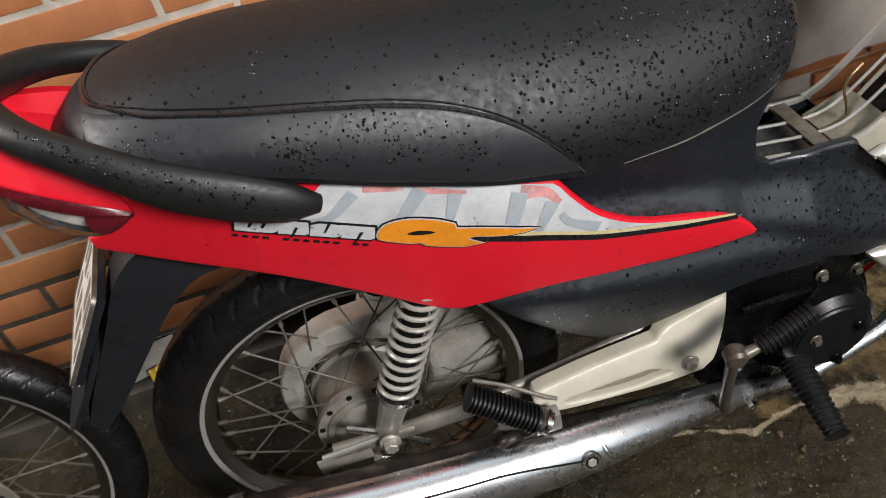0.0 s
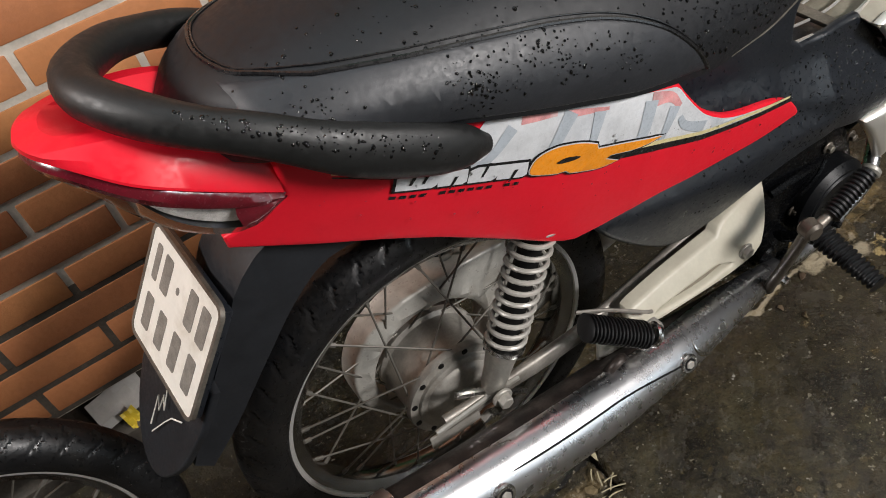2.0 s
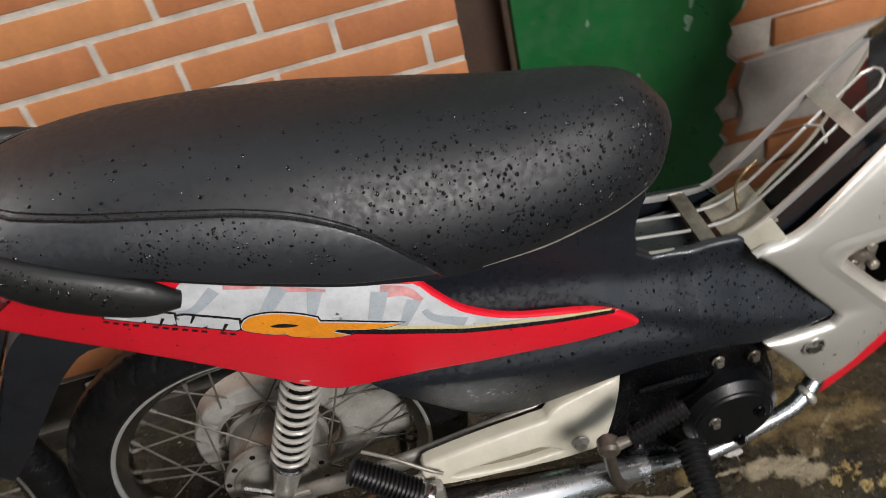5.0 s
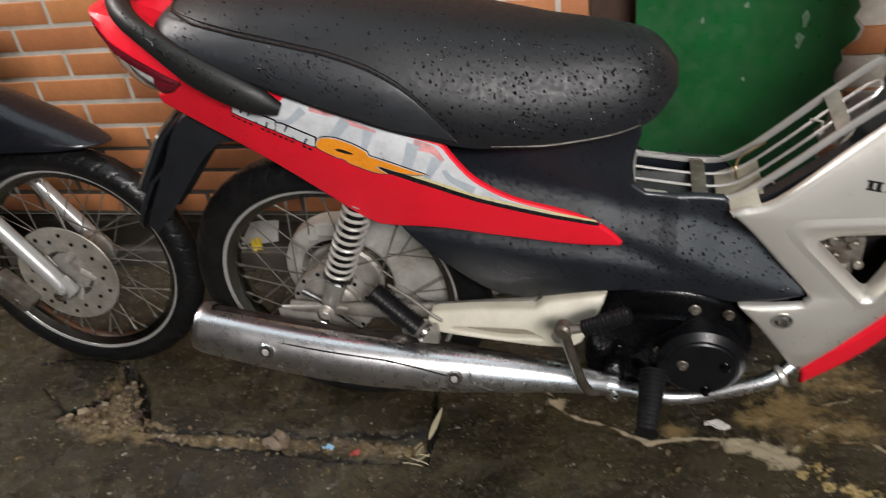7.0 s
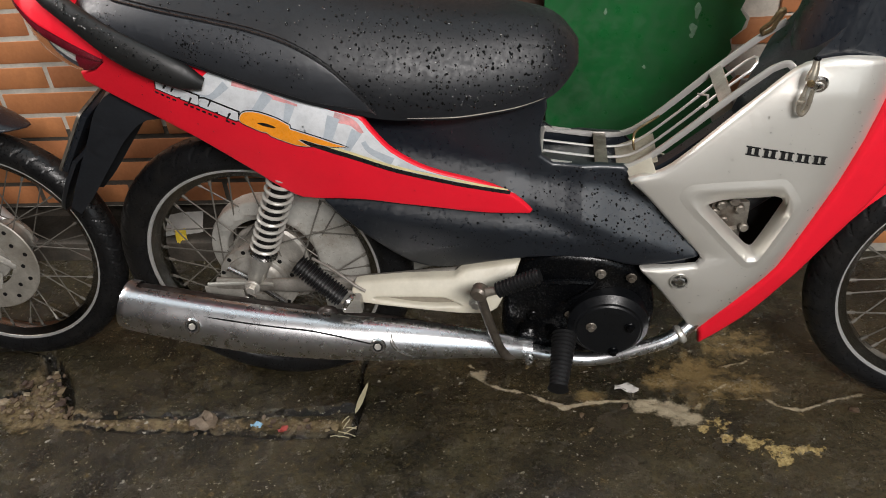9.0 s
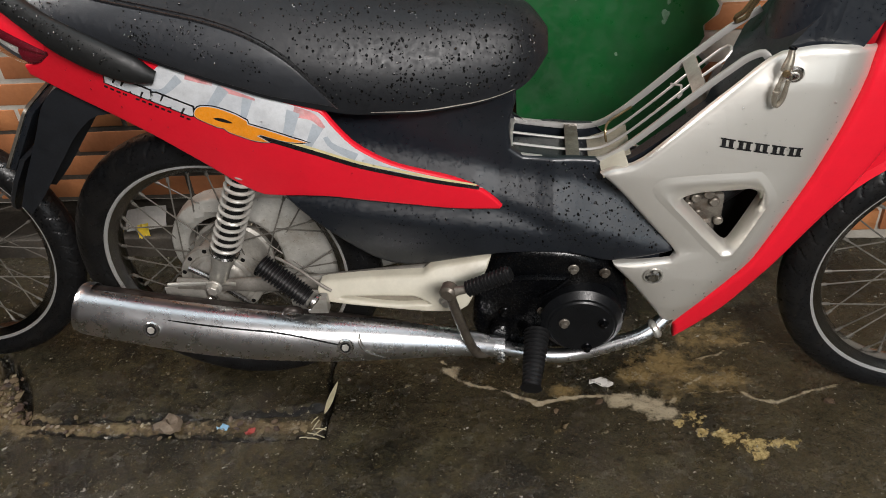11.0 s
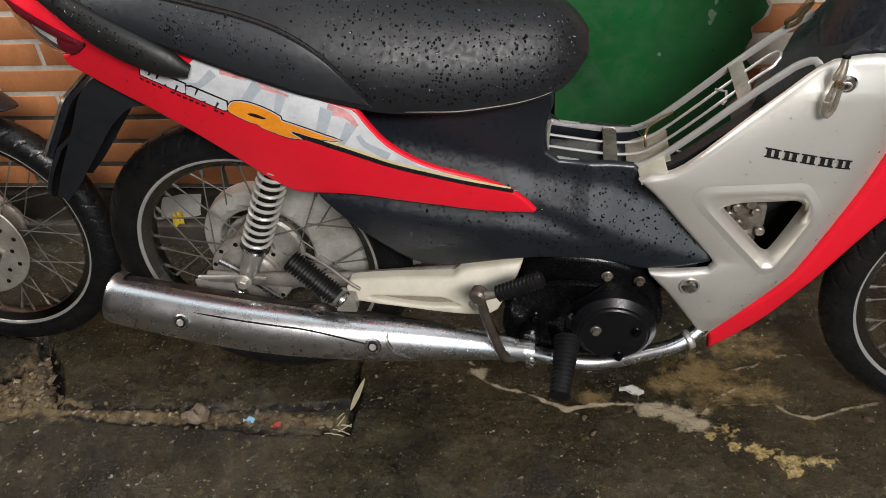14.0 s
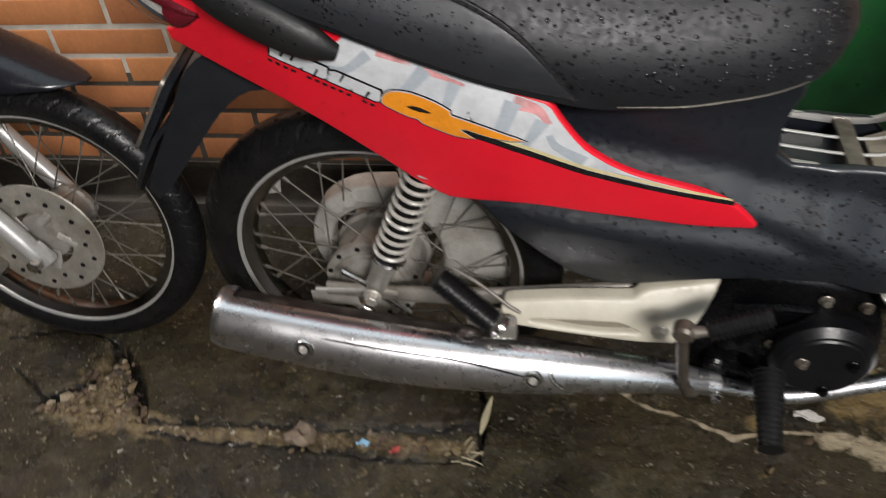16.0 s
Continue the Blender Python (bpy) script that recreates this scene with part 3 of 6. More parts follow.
solid("wall_south", (-4, -3.2, -0.1), (4, -3.05, 2.9), M_SIDEWALL, "plain grey wall added out of view across the passage")


# ---- motorcycle ----
bike = empty("motorcycle", pose(-0.0408, 0.1258, 0.0065, 3.5, 0, -0.8))
tagged(bike, "small red and silver motorcycle parked beside the wall, wet with rain", "motorcycle")


def bolt(name, parent, p, r=0.007, depth=0.006, axis=(0, 1, 0), material=None, label=""):
    me = join_me(name, [disc("w", p, r * 1.5, depth * 0.4, axis, 20, 0.001), disc("h", Vector(p) - Vector(axis) * depth * 0.5, r, depth, axis, 6, 0.001)])
    return part(name, me, material or M_STEEL, parent, label)


def tyre_mesh(name, R, r, rim_r, tread):
    """A tyre of outer radius R and section half-width r on a rim, with grooves cut in the shoulders."""
    prof = []
    for k in range(33):
        a = math.radians(-128 + 256 * k / 32)
        prof.append((R - r * 1.02 + r * 1.02 * math.cos(a), r * math.sin(a)))
    prof = [(rim_r - 0.004, -r * 0.62)] + prof[1:-1] + [(rim_r - 0.004, r * 0.62)]
    mid = len(prof) // 2

    def groove(k, j, rad):
        off = abs(j - mid)
        ph = (k + (9 if j > mid else 0)) % 18
        if tread and 5 <= off <= 8 and (ph + 2 * (off - 5)) % 18 in (0, 1):
            return rad - 0.0032
        if tread and off in (10, 11) and ph in (3, 4, 5, 6, 7):
            return rad - 0.0009
        if tread and 2 <= off <= 3 and (ph - 2 * off) % 18 in (9, 10):
            return rad - 0.0022
        if off == 0 and tread:
            return rad - tread * 0.5
        return rad
    return lathe(name, prof, 864, shape=groove, caps=False)


def wheel(name, parent, at, rim_r, R, r, hub_r, hub_w, label, tread=0.003, spokes=36, left=None):
    """A wire wheel about its y axis."""
    w = empty(name, at, parent)
    tagged(w, label)
    part("tyre", tyre_mesh("tyre", R, r, rim_r, tread), M_RUBBER, w, "worn wet black tyre")
    b = 0.021
    prof = [(rim_r, -b), (rim_r + 0.001, -b + 0.002), (rim_r - 0.004, -b + 0.004), (rim_r - 0.010, -b + 0.006), (rim_r - 0.020, -0.010), (rim_r - 0.024, 0),
            (rim_r - 0.020, 0.010), (rim_r - 0.010, b - 0.006), (rim_r - 0.004, b - 0.004), (rim_r + 0.001, b - 0.002), (rim_r, b),
            (rim_r - 0.004, b + 0.001), (rim_r - 0.013, b - 0.003), (rim_r - 0.023, 0.012), (rim_r - 0.027, 0), (rim_r - 0.023, -0.012), (rim_r - 0.013, -b + 0.003), (rim_r - 0.004, -b - 0.001)]
    # well and lip are a darkened and a brightened copy of one chrome
    part("rim", lathe("rim", prof, 96, closed=True), M_WELL, w, "steel rim with a shaded tone in its well")
    for y in (-b, b):
        lip = [(rim_r - 0.0030 + 0.0055 * math.cos(q), y + 0.0034 * math.sin(q)) for q in np.linspace(0, 2 * math.pi, 10, endpoint=False)]
        part("rim_lip", lathe("rim_lip", lip, 96, closed=True), M_RIM, w, "chromed rim lip in a lit tone")
    h = hub_w / 2
    left = h if left is None else left
    hub = [(0.012, -h), (hub_r * 0.98, -h), (hub_r, -h + 0.004), (hub_r, -h + 0.010), (hub_r * 0.93, -h + 0.014), *[(hub_r * (0.93 if k % 2 else 0.918), -h + 0.018 + (h + left - 0.036) * k / 12) for k in range(13)], (hub_r * 0.93, left - 0.014), (hub_r, left - 0.010), (hub_r, left - 0.004), (hub_r * 0.98, left), (0.012, left)]
    part("hub", lathe("hub", hub, 48), M_ALU, w, "dull cast aluminium hub")
    meshes = []
    for s in (-1, 1):
        for lean in (-1, 1):
            a0 = lean * radians(50)
            p0 = Vector((hub_r * 0.93 * math.sin(a0), s * ((h if s < 0 else left) - 0.007 + 0.003 * lean), hub_r * 0.93 * math.cos(a0)))
            p1 = Vector((0, s * 0.004, rim_r - 0.024))
            nip = p0 + (p1 - p0) * 0.93
            meshes.append(join_me("spoke", [tube("s", [p0, p1], 0.0014, 6), tube("n", [nip, p1], 0.0030, 6)]))
    for m in meshes:
        m.materials.append(M_SPOKE)
    for k in range(spokes):
        part("spoke", meshes[(k % 2) * 2 + (k // 2) % 2], None, w, at=pose(0, 0, 0, 0, 360 * (k + 0.5) / spokes, 0))
    return w


rear = wheel("rear_wheel", bike, pose(-0.005, 0.022, 0.277, 0, 17, 0), 0.2240, 0.279, 0.035, 0.074, 0.105, "wire-spoked rear wheel with drum brake", tread=0.0015, left=0.030)
panel = [(0.0001, -0.078), (0.013, -0.078), (0.016, -0.073), (0.019, -0.069), (0.044, -0.066), (0.050, -0.062), (0.052, -0.059), (0.057, -0.059), (0.060, -0.057), (0.061, -0.050), (0.0001, -0.050)]
part("brake_panel", lathe("brake_panel", panel, 48), M_ALU, rear, "dull aluminium brake panel")
for k in range(12):
    a = 2 * math.pi * k / 12
    # solid dark disc in place of a cut hole, for its shade
    part("flange_hole", disc("flange_hole", (0.067 * math.sin(a), -0.0528, 0.067 * math.cos(a)), 0.004, 0.002, seg=12), M_DARK, rear)
wheel("front_wheel", bike, pose(1.229, 0, 0.267, 0, 5, 0), 0.236, 0.279, 0.030, 0.055, 0.09, "wire-spoked front wheel", tread=0.002)

# rear end below the bodywork
arm = empty("swing_arm", parent=bike)
tagged(arm, "grey painted steel swing arm")
part("arm_tube", tube("arm_tube", cr([(-0.055, -0.083, 0.315), (0.0, -0.083, 0.313), (0.15, -0.086, 0.318), (0.30, -0.070, 0.322), (0.43, -0.055, 0.325)], 16), [0.008] * 4 + [0.009] * 12, 16, 1.6), M_SWING, arm, "grey painted arm with a dull edge")
part("arm_tube", tube("arm_tube", cr([(-0.055, 0.083, 0.30), (0.0, 0.083, 0.30), (0.15, 0.086, 0.31), (0.36, 0.075, 0.33)], 12), 0.013, 8, 1.4), M_WORN, arm)
part("chain_adjuster", box("chain_adjuster", (-0.045, -0.088, 0.300), (0.07, 0.004, 0.024), 0.002), M_ALU, arm, "bright steel adjuster plate")
part("adjuster_stay", tube("adjuster_stay", [(-0.07, -0.09, 0.318), (0.01, -0.09, 0.322), (0.05, -0.09, 0.32)], 0.004, 8), M_GREY, arm)
part("axle_nut", disc("axle_nut", (0, -0.094, 0.284), 0.013, 0.014, seg=6, bevel=0.002), M_STEEL, arm)
part("brake_arm", tube("brake_arm", [(-0.03, -0.078, 0.345), (0.0, -0.083, 0.33), (0.06, -0.083, 0.27)], 0.005, 8), M_STEEL, arm)
case = []
for x, z in [(0.0, 0.405), (0.12, 0.402), (0.30, 0.375), (0.40, 0.36), (0.42, 0.33), (0.40, 0.28), (0.30, 0.255), (0.10, 0.20), (0.0, 0.175), (-0.07, 0.195), (-0.11, 0.25), (-0.115, 0.31), (-0.09, 0.365), (-0.045, 0.396)]:
    case.append((x, z))
part("chain_case", sheet("chain_case", cr(case, 64, True), lambda x, z: 0.036 - 0.006 * math.exp(-((math.hypot(x, z - 0.284) - 0.098) / 0.006) ** 2), 0.030, 0.012, holes=[[(0.088 * math.cos(a), 0.278 + 0.088 * math.sin(a)) for a in np.linspace(0, 2 * math.pi, 40, endpoint=False)]], roll=0.006), M_CASE, bike, "pale grey painted chain case")


def coil(name, a, b, r, wire, turns):
    a, b = Vector(a), Vector(b)
    t = (b - a).normalized()
    u = t.orthogonal().normalized()
    v = t.cross(u)
    n = turns * 18
    path = [a + (b - a) * k / n + (u * math.cos(2 * math.pi * k / 18) + v * math.sin(2 * math.pi * k / 18)) * r for k in range(n + 1)]
    return tube(name, path, wire, 8, up=t)


for s, nm in ((-1, "right"), (1, "left")):
    shock = empty("shock_absorber", parent=bike)
    tagged(shock, "rear shock absorber with a bare steel spring")
    lo, hi = Vector((0.017, s * 0.083, 0.324)), Vector((0.112, s * 0.0745, 0.535))
    at = lambda u: lo + (hi - lo) * u
    part("spring", coil("spring", at(0.30), at(1.02), 0.0222, 0.0031, 11), M_SPRING, shock, "pale bare coil spring")
    part("damper_body", tube("damper_body", [at(0.27), at(0.3), at(0.6), at(1.02)], [0.0145, 0.0145, 0.0145, 0.013], 16), M_DARK, shock)
    part("lower_clevis", tube("lower_clevis", [at(-0.06), at(0.02), at(0.12), at(0.24), at(0.28)], [0.010, 0.0155, 0.0165, 0.0195, 0.0235], 16), M_GREY, shock, "grey cast lower clevis")
    part("spring_seat", tube("spring_seat", [at(0.275), at(0.30)], [0.025, 0.025], 20), M_STEEL, shock)
    bolt("shock_nut", shock, lo + Vector((0, s * 0.02, 0)), 0.009, 0.012, (0, -s, 0), M_ALU)

# rear mudguard, flap and plate
fender = empty("rear_mudguard", parent=bike)
tagged(fender, "black plastic rear mudguard")
outer = cr([(0.10, 0.60), (-0.02, 0.66), (-0.12, 0.675), (-0.178, 0.645), (-0.222, 0.580), (-0.275, 0.500), (-0.305, 0.450)], 26)
inner = cr([(0.10, 0.57), (0.0, 0.608), (-0.09, 0.622), (-0.14, 0.595), (-0.192, 0.540), (-0.250, 0.475), (-0.290, 0.437)], 26)
rings = []
for i, (o, n) in enumerate(zip(outer, inner)):
    w = 0.055 - 0.012 * i / 25
    rings.append([(n[0], -w, n[1]), (o[0], -w * 0.92, o[1]), (o[0] - 0.004, 0, o[1] + 0.004), (o[0], w * 0.92, o[1]), (n[0], w, n[1]), (n[0] * 0.6 + o[0] * 0.4, w - 0.006, n[1] * 0.6 + o[1] * 0.4), (o[0] + 0.004, 0, o[1] - 0.004), (n[0] * 0.6 + o[0] * 0.4, -w + 0.006, n[1] * 0.6 + o[1] * 0.4)])
part("guard", loft("guard", rings), M_GUARD, fender)
PLATE = Matrix.Translation((-0.2455, 0.0125, 0.590)) @ Euler((radians(4), radians(-53.5), 0)).to_matrix().to_4x4()
plate = empty("number_plate", PLATE, bike)
tagged(plate, "white number plate in a thin steel frame")
def rounded(w, h, r, n=6):
    """A rectangle with round corners about the origin."""
    out = []
    for cx, cy, a0 in ((w / 2 - r, h / 2 - r, 0), (-w / 2 + r, h / 2 - r, 90), (-w / 2 + r, -h / 2 + r, 180), (w / 2 - r, -h / 2 + r, 270)):
        out += [(cx + r * math.cos(radians(a0 + 90 * k / n)), cy + r * math.sin(radians(a0 + 90 * k / n))) for k in range(n + 1)]
    return out


def slab_of(name, loop, z0, z1, hole=None):
    """A flat piece of an outline in x and y between two heights, with a hole of as many points."""
    if hole:
        return loft(name, [[(x, y, z) for x, y in lp] for lp, z in ((loop, z0), (loop, z1), (hole, z1), (hole, z0), (loop, z0))], caps=False)
    return loft(name, [[(x, y, z) for x, y in loop] for z in (z0, z1)])


PH, PW = 0.128, 0.146
part("plate_face", slab_of("plate_face", rounded(PH, PW, 0.010), -0.0015, 0.0015), M_PLATE, plate)
part("plate_frame", slab_of("plate_frame", rounded(PH + 0.005, PW + 0.005, 0.013), -0.0022, 0.0024, rounded(PH - 0.003, PW - 0.003, 0.009)), M_WORN, plate, "thin tarnished steel frame")
part("plate_backing", box("plate_backing", (0, 0, -0.007), (PH - 0.004, PW - 0.004, 0.009), 0.002), M_BLACK, plate)
for x, places in ((0.030, ((-0.052, 0.017), (-0.026, 0.017), (0.004, 0.006), (0.030, 0.017), (0.053, 0.011))), (-0.026, ((-0.049, 0.017), (-0.016, 0.017), (0.017, 0.017), (0.049, 0.017)))):
    for y, w in places:
        part("ink_bar", slab_of("ink_bar", [(x + u, y + v) for u, v in rounded(0.040 if w > 0.008 else 0.008, w, 0.003)], 0.0016, 0.0020), M_PLATE_INK, plate, "plain grey bar")
# the flap hangs in the plane of the plate, below it
lay = PLATE @ Matrix(((1, 0, 0, 0), (0, 0, 1, 0), (0, -1, 0, -0.012), (0, 0, 0, 1)))
me = sheet("mud_flap", cr([(-0.03, -0.075), (-0.03, 0.07)], 8) + cr([(-0.10, 0.066), (-0.145, 0.055), (-0.185, 0.03), (-0.198, 0.0), (-0.185, -0.03), (-0.14, -0.06), (-0.08, -0.075)], 24), lambda x, z: 0.004 * math.cos(z * 20), 0.005, 0.02, roll=0.003)
me.transform(lay)
part("mud_flap", me, M_GUARD, fender, "black mud flap with pale scratches")
for pts in ([(-0.146, 0.012), (-0.107, 0.012), (-0.120, 0.004), (-0.098, 0.002), (-0.112, -0.005), (-0.084, -0.001)], [(-0.151, 0.006), (-0.122, -0.012), (-0.108, -0.022), (-0.096, -0.041)]):
    part("scratch", tube("scratch", [lay @ Vector((u, -0.0005, v)) for u, v in pts], 0.0009, 5), M_PLATE, fender, "pale scratch")

# ---- red side panels ----
RX = [-0.26, -0.20, -0.12, -0.03, 0.10, 0.22, 0.30, 0.40, 0.50, 0.6]
RYV = [-0.030, -0.066, -0.081, -0.098, -0.114, -0.121, -0.118, -0.107, -0.093, -0.08]
RZ = [0.84, 0.80, 0.755, 0.70, 0.64, 0.60, 0.575, 0.53, 0.48, 0.44]


def y_red(x, z):
    mid = ramp(x, RX, RZ)
    d = mid - z
    return ramp(x, RX, RYV) + (0.09 * (d + math.sqrt(d * d + 0.0009)) if d > -0.2 else 0) - 0.0027 + 1.2 * max(0, -d) ** 2


red_top = cr([(-0.174, 0.708), (-0.150, 0.7165), (-0.119, 0.732)], 7) + cr([(-0.118, 0.740), (-0.113, 0.785), (-0.06, 0.778), (0.0, 0.756), (0.042, 0.736), (0.103, 0.713), (0.171, 0.686), (0.263, 0.653)], 30) + cr([(0.266, 0.648), (0.28, 0.626), (0.305, 0.595), (0.351, 0.562), (0.424, 0.533), (0.464, 0.510), (0.486, 0.489), (0.4985, 0.4715)], 24)
red_low = cr([(0.4945, 0.4665), (0.428, 0.472), (0.341, 0.488), (0.236, 0.505), (0.165, 0.503), (0.13, 0.509), (0.062, 0.560), (-0.025, 0.620), (-0.109, 0.660), (-0.174, 0.693)], 44)
RED = red_top + red_low
for s in (1, -1):
    part("side_panel", sheet("side_panel", RED, y_red, 0.004, 0.010, roll=0.004, side=s), M_RED, bike, "glossy red side panel")


def decal(outline, material, lift, name="decal", res=0.012, label="", fun=None):
    f = fun or y_red
    return part(name, sheet(name, outline, lambda x, z: f(x, z) - lift, 0.0, res), material, bike, label)


line_low = [(-0.067, 0.729), (-0.01, 0.698), (0.065, 0.660), (0.142, 0.628), (0.222, 0.600), (0.302, 0.566), (0.383, 0.538), (0.465, 0.5125)]
band = cr([(-0.015, 0.712), (0.03, 0.709), (0.06, 0.7265), (0.103, 0.7110), (0.171, 0.6840), (0.258, 0.6515)], 24) + cr([(0.2640, 0.6455), (0.2770, 0.6245), (0.3030, 0.5925), (0.350, 0.5600), (0.424, 0.5308), (0.473, 0.5110)], 18) + cr(line_low[::-1][:-1], 30)
decal(band, M_WHITE, 0.0010, "white_band", label="silvery white graphic band")


def strip_along(pts, w0, w1, n=30):
    c = cr(pts, n)
    up, dn = [], []
    for i, (x, z) in enumerate(c):
        a, b = c[max(i - 1, 0)], c[min(i + 1, n - 1)]
        d = Vector((b[0] - a[0], b[1] - a[1])).normalized()
        w = (w0 + (w1 - w0) * i / (n - 1)) / 2
        up.append((x - d.y * w, z + d.x * w))
        dn.append((x + d.y * w, z - d.x * w))
    return up + dn[::-1]


for pts, w in (([(0.075, 0.705), (0.045, 0.685), (0.02, 0.69)], 0.012), ([(0.135, 0.69), (0.10, 0.655), (0.085, 0.66)], 0.016), ([(0.165, 0.675), (0.15, 0.64)], 0.014),
               ([(0.225, 0.655), (0.205, 0.615), (0.175, 0.625)], 0.018), ([(0.255, 0.632), (0.235, 0.60)], 0.016), ([(0.30, 0.58), (0.27, 0.60), (0.262, 0.615)], 0.014), ([(0.37, 0.545), (0.33, 0.562)], 0.010)):
    decal(strip_along(pts, w, w * 0.5, 10), M_DGREY, 0.0015, "grey_stroke", label="pale grey brush stroke")
for pts, w in (([(0.085, 0.709), (0.12, 0.696)], 0.012), ([(0.225, 0.655), (0.25, 0.645), (0.262, 0.628)], 0.016), ([(0.13, 0.69), (0.175, 0.673)], 0.008), ([(-0.035, 0.7145), (0.01, 0.704)], 0.012)):
    decal(strip_along(pts, w, w * 0.4, 10), M_PINK, 0.0013, "fading_stroke", label="fading red brush stroke")
decal(strip_along([(0.15, 0.6305), (0.222, 0.605), (0.302, 0.571), (0.383, 0.543), (0.463, 0.5165)], 0.005, 0.004), M_YELLOW, 0.0016, "thin_line", label="thin yellow line")
decal(strip_along([(0.13, 0.631), (0.222, 0.5985), (0.302, 0.5645), (0.383, 0.5365), (0.467, 0.5115)], 0.0085, 0.006), M_INK, 0.0018, "thin_line", label="thin black line")
decal(strip_along([(-0.082, 0.735), (-0.045, 0.716), (-0.022, 0.705)], 0.0015, 0.004), M_INK, 0.0018, "thin_line", label="thin black line")
decal(strip_along([(-0.082, 0.7385), (-0.045, 0.720), (-0.022, 0.709)], 0.0012, 0.003), M_YELLOW, 0.0018, "thin_line", label="thin yellow line")

# emblem: slanted white blocks and an orange swirl, plain shapes
E0, EU, EV = Vector((-0.039, 0.6970)), Vector((0.1190, -0.0490)), Vector((0.0070, 0.0146))


def emblem(u, v):
    p = E0 + EU * u + EV * v
    return (p.x, p.y)


BLOCKS = ((0.00, 0.285, 0.030), (0.300, 0.510, -0.010), (0.525, 0.735, 0.030), (0.750, 0.985, -0.010))
for lift, grow, m, nm, lb in ((0.0019, 0.0024, M_INK, "emblem_edge", "black edge of an emblem"), (0.0026, 0.0, M_WHITE, "emblem_block", "white slanted emblem block")):
    for a, b, lean in BLOCKS:
        o = clean([emblem(a + 0.005, 0), emblem(b - 0.02, 0), emblem(b + 0.012, 0.16), emblem(b + lean, 1.0), emblem(a + 0.02 + lean, 1.0), emblem(a - 0.008, 0.82)])
        decal(offset(o, -grow) if grow else o, m, lift, nm, label=lb)
for k, (a, b, lean) in enumerate(BLOCKS):
    w = b - a
    lo, hi = ((0.34, 1.22), (-0.22, 0.60))[k % 2]
    for f in ((0.30, 0.62) if k == 0 else (0.46,)):
        decal([emblem(a + w * f, lo), emblem(a + w * (f + 0.07), lo), emblem(a + w * (f + 0.20), hi), emblem(a + w * (f + 0.08), hi)], M_INK, 0.0032, "emblem_slit", label="dark slit in an emblem block")
SWIRL = [(0.084, 0.6485), (0.086, 0.658), (0.096, 0.6645), (0.115, 0.6635), (0.140, 0.654), (0.157, 0.6435), (0.1575, 0.6375), (0.190, 0.6260), (0.236, 0.6085), (0.204, 0.6115), (0.172, 0.6215), (0.166, 0.6195), (0.181, 0.6090), (0.160, 0.6115), (0.137, 0.6205), (0.126, 0.6255), (0.121, 0.6315), (0.112, 0.6335), (0.098, 0.6405)]


def swirl_line(g):
    body = clean(cr(SWIRL[17:] + SWIRL[:6], 30) + cr(SWIRL[6:9], 10) + cr(SWIRL[8:11], 10)[1:] + SWIRL[11:12] + cr(SWIRL[12:15], 8) + SWIRL[15:17])
    return offset(body, -g) if g else body


decal(swirl_line(0.0026), M_INK, 0.0022, "emblem_edge", label="black edge of an emblem")
decal(swirl_line(0.0010), M_WHITE, 0.0028, "emblem_edge", label="white edge of an emblem")
decal(swirl_line(0.0), M_ORANGE, 0.0034, "emblem_swirl", label="orange swirl emblem fading to yellow")
decal(cr([(0.1105, 0.6478), (0.122, 0.6480), (0.1370, 0.6410), (0.131, 0.6402), (0.118, 0.6435)], 20, True), M_INK, 0.0041, "emblem_slot", label="black slot of an emblem")
for k in range(14):
    u0 = -0.01 + 0.072 * k
    if k not in (4, 11):
        decal([emblem(u0, -0.62), emblem(u0 + 0.045, -0.62), emblem(u0 + 0.047, -0.40), emblem(u0 + 0.002, -0.40)], M_INK, 0.0012, "small_bar", label="tiny dark bar of writing")

# ---- tail cowl and lamp ----
RIM_HALF = [(-0.119, -0.0800, 0.7385), (-0.150, -0.0800, 0.759), (-0.180, -0.0770, 0.778), (-0.203, -0.0725, 0.7925), (-0.219, -0.0640, 0.8020), (-0.245, -0.043, 0.8190), (-0.261, -0.021, 0.8245), (-0.267, 0, 0.8255)]
rim_near = cr(RIM_HALF, 31)


def both(half):
    """A line of the near flank up to the middle, carried on over the far flank."""
    return half + [(x, -y, z) for x, y, z in half[-2::-1]]


def rim_line(dx=0.0, narrow=0.0, dz=0.0):
    return both([(x + dx, y * (1 - narrow), z + dz) for x, y, z in rim_near])


ridge_half = cr([(-0.112, -0.060, 0.783), (-0.150, -0.0550, 0.8045), (-0.180, -0.0505, 0.8165), (-0.225, -0.0420, 0.8260), (-0.2500, -0.0330, 0.8280)], 25)
over = Vector(ridge_half[24]) - Vector(rim_near[24])
crease_half = ridge_half + [tuple(Vector(rim_near[k]) + over * ((30 - k) / 6) + Vector((0.005, 0, 0.0028)) * ((k - 24) / 6)) for k in range(25, 31)]
flank_half = [((a[0] + b[0]) / 2 - 0.001, (a[1] + b[1]) / 2 - 0.0022 * min(1, (30 - k) / 10), (a[2] + b[2]) / 2 + 0.0014) for k, (a, b) in enumerate(zip(rim_near, crease_half))]
crown_half = [(min(x + 0.016, -0.110), y * 0.80, z + 0.0005 - 0.010 * min(1, max(0, 1 - k / 26))) for k, (x, y, z) in enumerate(crease_half)]
top_half = [(-0.108, y * 0.5, 0.772) for x, y, z in crease_half]
